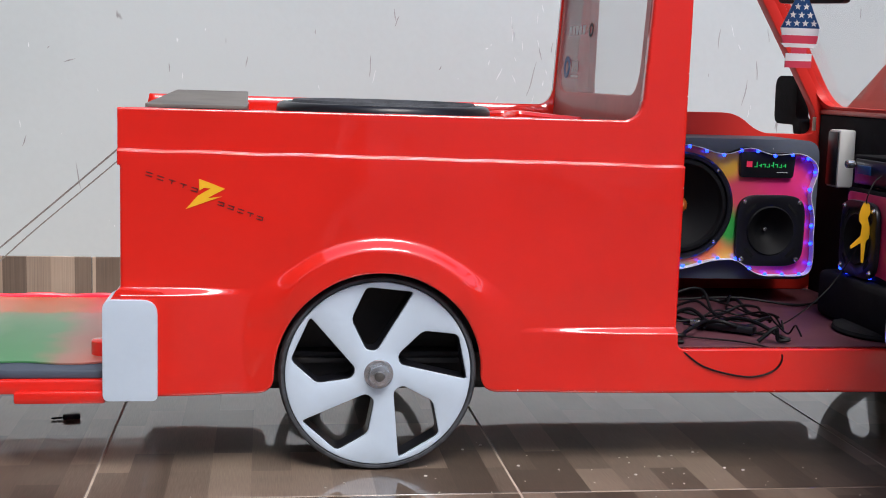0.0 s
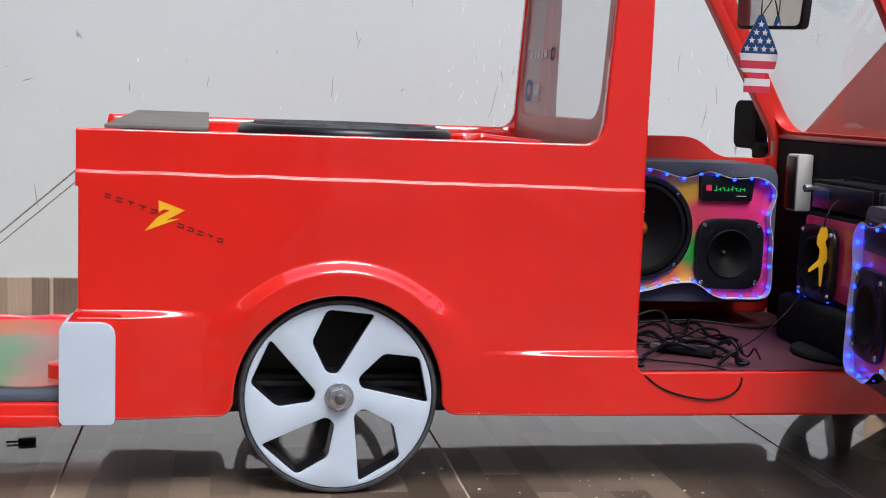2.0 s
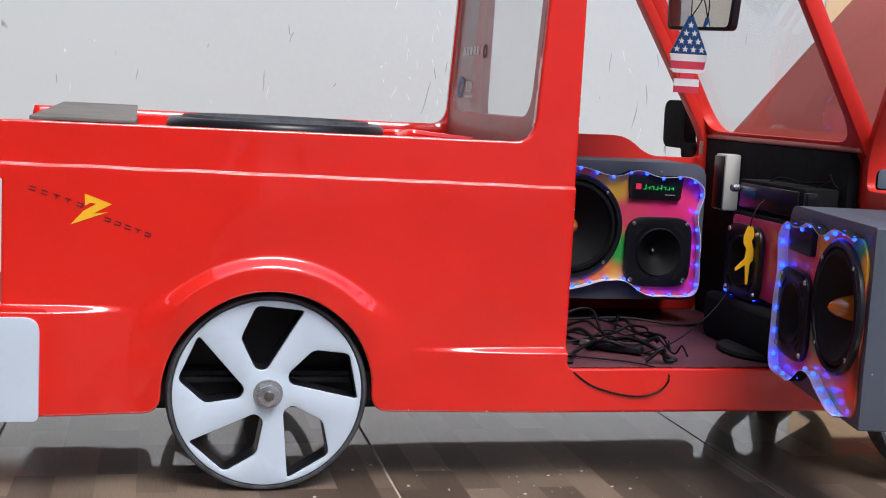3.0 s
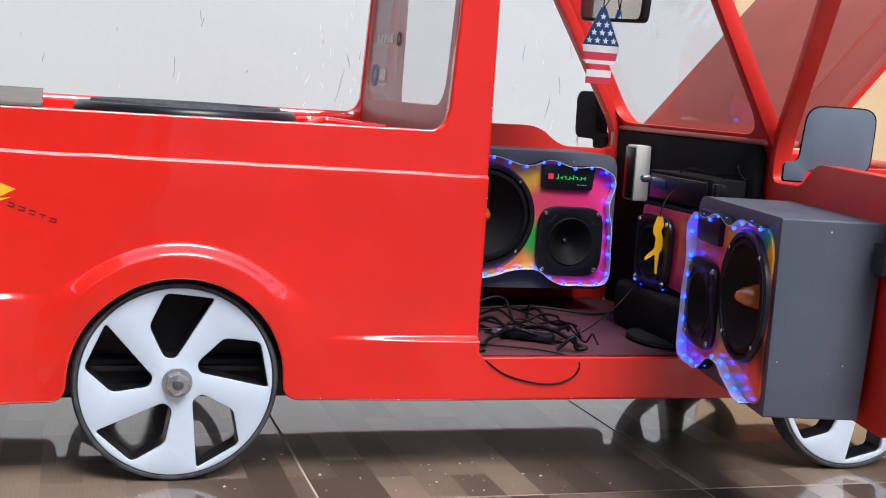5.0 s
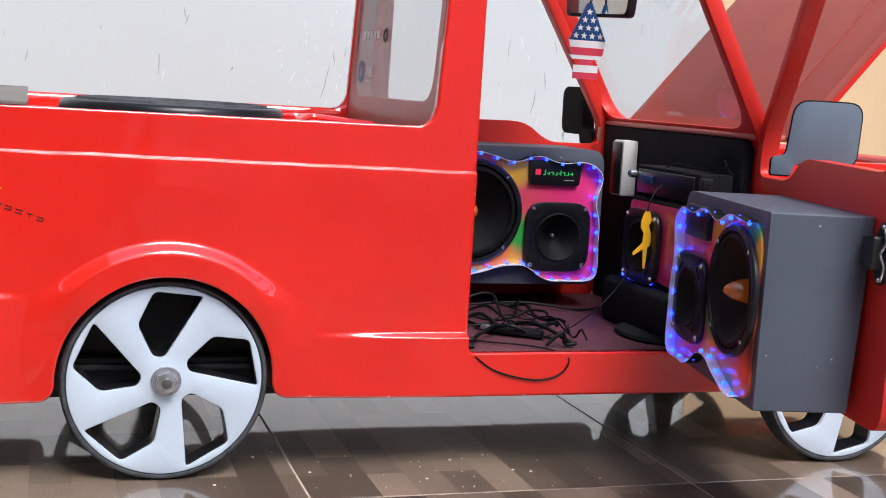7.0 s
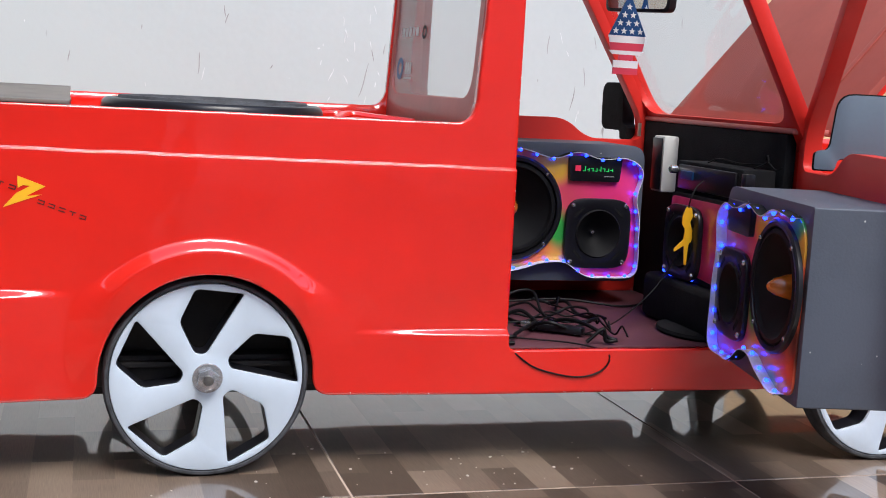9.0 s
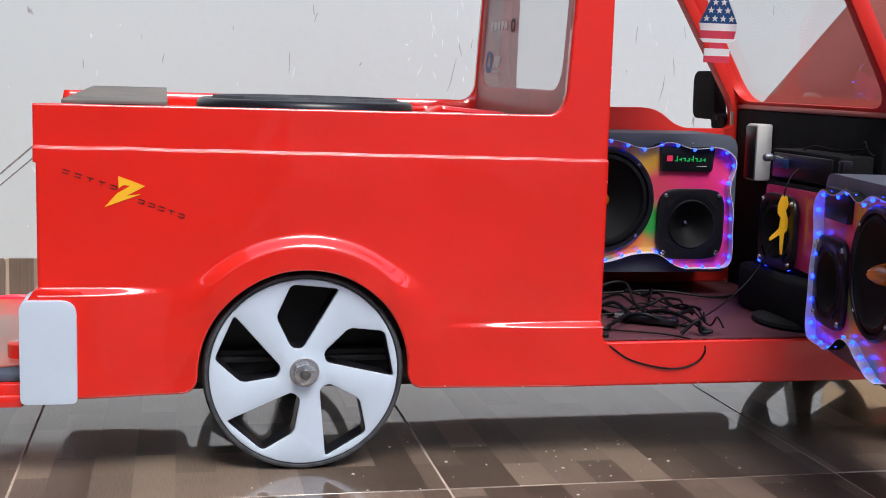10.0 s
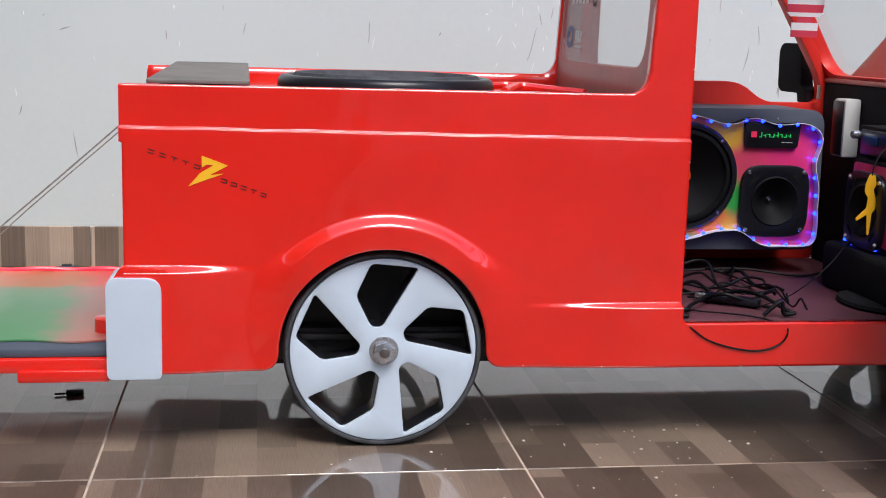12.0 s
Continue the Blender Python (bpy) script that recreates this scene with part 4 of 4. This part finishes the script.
amp = thing("amplifier", "black car stereo unit with a metal corner on the loudspeaker", "amplifier")
bm = bmesh.new()
box(bm, (0.835, 0.035, 0.4145), (0.895, 0.265, 0.468), 0.003)
part("case", bm, MATT, amp)
bm = bmesh.new()
box(bm, (0.830, 0.05, 0.42), (0.8345, 0.25, 0.462), 0.002)
part("front_plate", bm, BLACK, amp)
bm = bmesh.new()
box(bm, (0.8265, 0.19, 0.437), (0.8297, 0.235, 0.452), 0.001)
part("display", bm, BLUE, amp)
bm = bmesh.new()
lathe(bm, [(0, 0), (0.006, 0), (0.007, 0.004), (0.007, 0.014), (0.005, 0.016), (0, 0.016)], lambda x, y, h: (0.830 - h, 0.252 + x, 0.452 + y), 20)
part("knob", bm, STEEL, amp, "steel knob")
bm = bmesh.new()
box(bm, (0.832, 0.02, 0.43), (0.850, 0.0345, 0.462), 0.002)
part("bracket", bm, BLACK, amp, "black bracket")

psu = thing("battery_meter", "off-white narrow plastic unit with a dark front, fixed to the dashboard", "power unit")
bm = bmesh.new()
box(bm, (0.872, 0.400, 0.398), (0.904, 0.446, 0.504), 0.004)
part("case", bm, WHITE, psu)
bm = bmesh.new()
box(bm, (0.8695, 0.403, 0.402), (0.8717, 0.443, 0.500), 0.001)
part("dark_window", bm, BLACK, psu)

# yellow charm on a cord in front of the centre loudspeaker: a plain bent shape
charm = thing("hanging_charm", "flat yellow charm hanging on a black cord", "charm")
bm = bmesh.new()
cx = lambda u, v, w: (0.797 + 0.95 * u, 0.140 + 0.3 * u + w, 0.345 + v)
plate(bm, [rounded([(-0.010, 0.035), (-0.002, 0.052), (0.010, 0.050), (0.014, 0.034), (0.008, 0.026), (0.016, 0.008), (0.016, -0.006), (0.008, -0.012), (0.006, -0.048), (0.001, -0.048), (-0.002, -0.014), (-0.024, -0.024), (-0.025, -0.019), (-0.004, -0.004), (-0.002, 0.014), (-0.010, 0.022)], 0.003, 2)], cx, 0.002)
part("plate", bm, YELLOW, charm)
bm = bmesh.new()
tube(bm, smooth_path([(0.799, 0.141, 0.394), (0.803, 0.143, 0.41), (0.815, 0.148, 0.43), (0.829, 0.152, 0.44)], 6), 0.0012, 6)
part("cord", bm, CABLE, charm)

mirror = thing("rear_view_mirror", "black framed rear-view mirror hanging at the windscreen", "mirror", pose(0.755, 0.31, 0.757, 0, 2, -71))
bm = bmesh.new()
plate(bm, [rounded([(-0.080, -0.034), (0.080, -0.034), (0.084, 0.034), (-0.084, 0.034)], 0.012)], side_xz(0), 0.016, 0.004)
part("frame", bm, BLACK, mirror)
bm = bmesh.new()
plate(bm, [rounded([(-0.074, -0.028), (0.074, -0.028), (0.078, 0.028), (-0.078, 0.028)], 0.010)], side_xz(-0.001), 0.0012)
part("mirror_glass", bm, MIRROR, mirror)
bm = bmesh.new()
tube(bm, smooth_path([(0.01, 0.014, 0.0), (0.005, 0.03, 0.05), (0.0, 0.03, 0.10), (0.0, 0.02, 0.155)], 6), 0.006)
part("stem", bm, BLACK, mirror)


def flag_charm():
    f = thing("flag_charm", "cardboard air freshener printed with white stars and red stripes", "air freshener", pose(0.7365, 0.30, 0.684))
    def band(name, z0, z1, w0, w1, material, label=""):
        bm = bmesh.new()
        plate(bm, [[(-w0, z0), (w0, z0), (w1, z1), (-w1, z1)]], side_xz(0), 0.003, 0)
        return part(name, bm, material, f, label)
    blue = band("starred_top", -0.004, 0.062, 0.035, 0.004, BLUE, "blue top with white stars")
    for z0, z1, w0, w1, material in ((-0.0165, -0.0042, 0.032, 0.0355, CREAM), (-0.030, -0.0167, 0.030, 0.0335, STRIPE), (-0.037, -0.0302, 0.026, 0.033, CREAM), (-0.047, -0.0372, 0.0135, 0.0135, STRIPE), (-0.060, -0.0472, 0.0235, 0.0235, CREAM), (-0.0715, -0.0602, 0.0235, 0.0235, STRIPE)):
        band("stripe", z0, z1, w0, w1, material)
    star = None
    for row, z in enumerate((0.004, 0.018, 0.032, 0.046)):
        n = 4 - row
        for i in range(n):
            if star is None:
                bm = bmesh.new()
                pts = [((0.0062 if k % 2 == 0 else 0.0026) * math.sin(k * math.pi / 5), (0.0062 if k % 2 == 0 else 0.0026) * math.cos(k * math.pi / 5)) for k in range(10)]
                plate(bm, [pts], side_xz(-0.0012), 0.001)
                s = part("star", bm, CREAM, blue)
                star = s.data
            else:
                s = new("star", star)
                s.parent = blue
            s.location = ((i - (n - 1) / 2) * 0.0155, 0, z)
    for dx in (-0.002, 0.03):
        bm = bmesh.new()
        tube(bm, smooth_path([(0.0, 0.001, 0.06), (dx * 0.5, 0.0, 0.085), (dx + 0.001, 0.006, 0.115)], 6), 0.0011, 6)
        part("bead_cord", bm, CABLE, f)

flag_charm()


# ---- on the deck ----
sub = thing("subwoofer", "large black subwoofer lying face up on the truck deck", "loudspeaker", pose(0.022, 0.30, 0.5055) @ Matrix.Diagonal((1.06, 1.06, 1.15, 1)))
bm = bmesh.new()
up = lambda x, y, h: (x, y, h)
lathe(bm, [(0.166, 0.0), (0.166, 0.010), (0.1655, 0.014), (0.164, 0.018), (0.161, 0.021), (0.157, 0.0225), (0.152, 0.0223), (0.149, 0.020), (0.146, 0.015)], up, 72)
part("frame_ring", bm, BLACK, sub)
bm = bmesh.new()
lathe(bm, [(0.147, 0.015), (0.140, 0.026), (0.128, 0.026), (0.120, 0.015)], up, 72)
part("surround", bm, RUBBER, sub)
bm = bmesh.new()
lathe(bm, [(0.121, 0.015), (0.08, 0.007), (0.05, 0.004), (0.048, 0.012), (0.02, 0.020), (0, 0.021)], up, 72)
part("cone", bm, CONE, sub)

lid = thing("grey_board", "dusty grey carpeted board lying over the rear of the deck", "board")
bm = bmesh.new()
def board(u, v, w):
    return (-0.264 + u, 0.28 + v, 0.5065 + 0.0165 + 0.030 * (v + 0.22) + w)
plate(bm, [rounded([(-0.076, -0.225), (0.068, -0.225), (0.062, 0.225), (-0.062, 0.225)], 0.006)], board, 0.005, 0.001)
part("panel", bm, LIDGREY, lid)
bm = bmesh.new()
box(bm, (-0.325, 0.09, 0.5055), (-0.20, 0.49, 0.5235), 0.003)
part("base_frame", bm, BLACK, lid)


strip = thing("red_trim", "loose glossy red plastic trim lying on the truck deck", "trim piece")
bm = bmesh.new()
tube(bm, smooth_path([(0.20, 0.20, 0.514), (0.235, 0.26, 0.520), (0.28, 0.24, 0.517), (0.33, 0.20, 0.514)], 8), 0.0075, 8)
tube(bm, smooth_path([(0.19, 0.36, 0.513), (0.23, 0.34, 0.519), (0.27, 0.36, 0.513)], 8), 0.006, 8)
part("bent_strip", bm, RED, strip)


# ---- markings ----
def markings():
    sticker = thing("side_sticker", "yellow angular sticker with dark slanted marks on the red side", "sticker")
    bm = bmesh.new()
    skin = lambda u, v, w: (u, 0.0132 - bulge(u, v) + w, v)
    plate(bm, [[(-0.2615, 0.4265), (-0.2430, 0.4198), (-0.2255, 0.4130), (-0.2500, 0.3995), (-0.2300, 0.4020), (-0.2550, 0.3930), (-0.2800, 0.3835), (-0.2630, 0.4030), (-0.2455, 0.4132), (-0.2545, 0.4140), (-0.2610, 0.4100)]], skin, 0.0005)
    part("angular_shape", bm, YELLOW, sticker)
    def mark(x, z, w, tall, k):
        bm = bmesh.new()
        a = -0.30
        def q(u, v, n):
            px, pz = x + u * math.cos(a) + v * 0.25, z + u * math.sin(a) + v
            return (px, 0.0134 - bulge(px, pz) + n, pz)
        bar = 0.0015
        plate(bm, [[(0, tall - bar), (w, tall - bar), (w, tall), (0, tall)]], q, 0.0003)
        if k != 1:
            plate(bm, [[(0, 0), (w, 0), (w, bar), (0, bar)]], q, 0.0003)
        if k == 1:
            plate(bm, [[(w * 0.45, 0), (w * 0.45 + bar, 0), (w * 0.45 + bar, tall - bar), (w * 0.45, tall - bar)]], q, 0.0003)
        elif k == 2:
            plate(bm, [[(w - bar, bar), (w, bar), (w, tall - bar), (w - bar, tall - bar)]], q, 0.0003)
        part("plain_bar", bm, DECAL, sticker)
    for i in range(5):
        mark(-0.335 + 0.0155 * i, 0.4300 - 0.0051 * i, 0.0095, 0.0058, (0, 0, 1, 1, 2)[i])
    for i in range(5):
        mark(-0.236 + 0.0135 * i, 0.3900 - 0.0048 * i, 0.0092, 0.0058, (2, 2, 0, 1, 2)[i])
    # stickers on the rear window: plain shapes
    win = thing("window_stickers", "small white and blue stickers on the rear window", "sticker")
    g = lambda u, v, w: (0.3870 + 0.055 * (v - 0.524) - 0.027 * u - w, u, v)
    bm = bmesh.new()
    for i in range(5):
        plate(bm, [[(0.49 - 0.022 * i, 0.660), (0.49 - 0.022 * i + 0.016, 0.660), (0.49 - 0.022 * i + 0.016, 0.676), (0.49 - 0.022 * i, 0.676)]], g, 0.0005)
    part("plain_bar", bm, WHITE, win)
    bm = bmesh.new()
    plate(bm, [circle(0.365, 0.666, 0.012, 24), circle(0.365, 0.666, 0.007, 24)], g, 0.0005)
    part("ring_mark", bm, DARK, win)
    bm = bmesh.new()
    plate(bm, [circle(0.50, 0.603, 0.020, 28), circle(0.50, 0.603, 0.011, 28)], g, 0.0005)
    part("ring_mark", bm, BLUE, win)
    bm = bmesh.new()
    for i in range(3):
        plate(bm, [[(0.455 - 0.014 * i, 0.594), (0.455 - 0.014 * i + 0.010, 0.594), (0.455 - 0.014 * i + 0.010, 0.614), (0.455 - 0.014 * i, 0.614)]], g, 0.0005)
    plate(bm, [[(0.42, 0.584), (0.468, 0.584), (0.468, 0.588), (0.42, 0.588)]], g, 0.0005)
    part("plain_bar", bm, WHITE, win)

markings()


# small chips along the edges of the red paint
bm = bmesh.new()
rng = random.Random(8)
for k in range(36):
    side = rng.random()
    if side < 0.45:
        x, z = 0.4425, rng.uniform(0.20, 0.80)
    else:
        x, z = rng.uniform(0.18, 0.90), rng.uniform(0.119, 0.122)
    y = 0.0145 - bulge(x, z)
    bmesh.ops.create_icosphere(bm, subdivisions=1, radius=rng.choice((0.0005, 0.0007, 0.001)), matrix=pose(x, y, z))
tagged(part("paint_chips", bm, CREAM, truck), "pale chips in the red paint", kind="stuff")


# ---- cables ----
def cable(points, r=0.0017, label="thin black cable lying loose on the cab floor"):
    c = thing("cable", label, "cable", None, "loose cables")
    bm = bmesh.new()
    tube(bm, smooth_path(points, 8), r)
    part("sheath", bm, CABLE, c)

F = 0.1855
cable([(0.46, 0.12, F), (0.448, 0.03, F), (0.452, -0.001, 0.182), (0.49, -0.004, 0.157), (0.555, -0.005, 0.143), (0.598, -0.004, 0.153), (0.608, 0.0, 0.178), (0.57, 0.04, F), (0.50, 0.08, F), (0.46, 0.10, F)], 0.0014, "thin black cable looping out over the red sill")
random.seed(5)
for k in range(9):
    p = [(0.455 + 0.01 * k, 0.30 - 0.02 * k, F + 0.001)]
    a = random.uniform(-0.5, 0.8)
    for i in range(9):
        a += random.uniform(-0.9, 0.9)
        q = p[-1]
        p.append((min(0.66, max(0.45, q[0] + 0.04 * math.cos(a))), min(0.36, max(0.045, q[1] + 0.05 * math.sin(a))), F + random.uniform(0, 0.022)))
    cable(p, random.choice((0.0016, 0.0022, 0.0032)))
cable([(0.47, 0.25, F + 0.004), (0.53, 0.26, 0.225), (0.57, 0.25, 0.232), (0.575, 0.2, 0.20), (0.60, 0.13, F + 0.002), (0.63, 0.10, F)], 0.0024)
cable([(0.60, 0.10, F), (0.68, 0.14, 0.20), (0.76, 0.17, 0.25), (0.812, 0.18, 0.32)], 0.0012, "thin black wire rising to the loudspeaker")
cable([(0.55, 0.40, F), (0.68, 0.38, 0.195), (0.80, 0.36, F), (0.90, 0.40, 0.20)], 0.0022)
plug = thing("cable_adapter", "small black flat adapter among the cables on the cab floor", "adapter", pose(0.575, 0.135, F, 0, 0, -38))
bm = bmesh.new()
box(bm, (-0.045, -0.012, 0.0), (0.045, 0.012, 0.012), 0.004)
part("block", bm, BLACK, plug)
bm = bmesh.new()
box(bm, (-0.062, -0.007, 0.002), (-0.0452, 0.007, 0.010), 0.001)
part("plug", bm, STEEL, plug, "bare metal plug")

cable([(0.862, 0.05, 0.470), (0.868, 0.02, 0.482), (0.874, 0.03, 0.492), (0.884, 0.05, 0.486), (0.895, 0.04, 0.47), (0.903, 0.03, 0.474)], 0.0013, "thin wire curling from the stereo to the dashboard")
cable([(0.86, 0.20, 0.4685), (0.86, 0.16, 0.478), (0.868, 0.10, 0.474), (0.885, 0.06, 0.478), (0.902, 0.07, 0.482)], 0.0013, "thin wire curling from the stereo to the dashboard")

# ---- floor clutter ----
scrap = thing("black_scrap", "small black rubber scrap lying at the foot of the wall", "scrap", pose(-0.655, 1.385, 0.0005, 0, 0, 15))
bm = bmesh.new()
box(bm, (-0.03, -0.008, 0), (0.028, 0.006, 0.007), 0.003)
box(bm, (-0.012, 0.0, 0.0071), (0.012, 0.005, 0.012), 0.002)
part("lump", bm, RUBBER, scrap)
bit = thing("black_clip", "small broken black plastic clip lying on the tiles", "clip", pose(-0.484, 0.298, 0.0005, 0, 0, 10))
bm = bmesh.new()
box(bm, (-0.012, -0.006, 0), (0.016, 0.006, 0.008), 0.002)
box(bm, (-0.03, -0.002, 0.001), (-0.0121, 0.002, 0.004), 0.001)
box(bm, (0.004, 0.0061, 0.001), (0.014, 0.016, 0.006), 0.001)
part("clip_body", bm, BLACK, bit)
bm = bmesh.new()
random.seed(11)
for k in range(70):
    x, y = random.gauss(0.34, 0.22), random.uniform(-0.25, 0.14)
    s = random.choice((0.0008, 0.001, 0.0014, 0.0022))
    bmesh.ops.create_icosphere(bm, subdivisions=1, radius=s, matrix=pose(x, y, s * 0.6) @ Matrix.Diagonal((1.3, 1, 0.7, 1)))
tagged(part("crumbs", bm, DIRT), "scattered pale crumbs on the tiles", "dirt", kind="stuff")

# ---- tiles ----
floor_ob = bpy.data.objects["floor"]
T = 0.597
bm = bmesh.new()
box(bm, (0.0018, 0.0018, -0.005), (T - 0.0018, T - 0.0018, 0.0), 0.0006, 1)
first = part("floor_tile", bm, TILE, floor_ob)
k = 0
for i in range(-5, 8):
    for j in range(-7, 3):
        x, y = -0.406 + T * i, -0.100 + T * j
        if y + T > WALL_Y:
            continue
        ob = first if k == 0 else new("floor_tile", first.data)
        ob.parent, ob.location = floor_ob, (x, y, 0)
        k += 1
for i in range(-5, 8):
    ob = new("floor_tile", first.data)
    ob.parent, ob.location, ob.scale = floor_ob, (-0.406 + T * i, -0.100 + 2 * T, 0), (1, (WALL_Y - 0.012 + 0.1 - 2 * T) / T, 1)
bm = bmesh.new()
box(bm, (0.001, -0.010, 0.0005), (0.596, 0.0, 0.103), 0.0015, 1)
base = tagged(part("baseboard", bm, TILE_PALE), "wood-print tile skirting along the wall", "baseboard", kind="structure")
base.location = (-0.60, WALL_Y, 0)
for i in (-4, -3, -2, -1, 1, 2, 3, 4, 5, 6):
    ob = new("baseboard", base.data)
    ob.location = (-0.60 + T * i, WALL_Y - (0.004 if -0.6 + T * i > 1.0 else 0), 0)
    tagged(ob, "wood-print tile skirting along the wall", "baseboard", kind="structure")
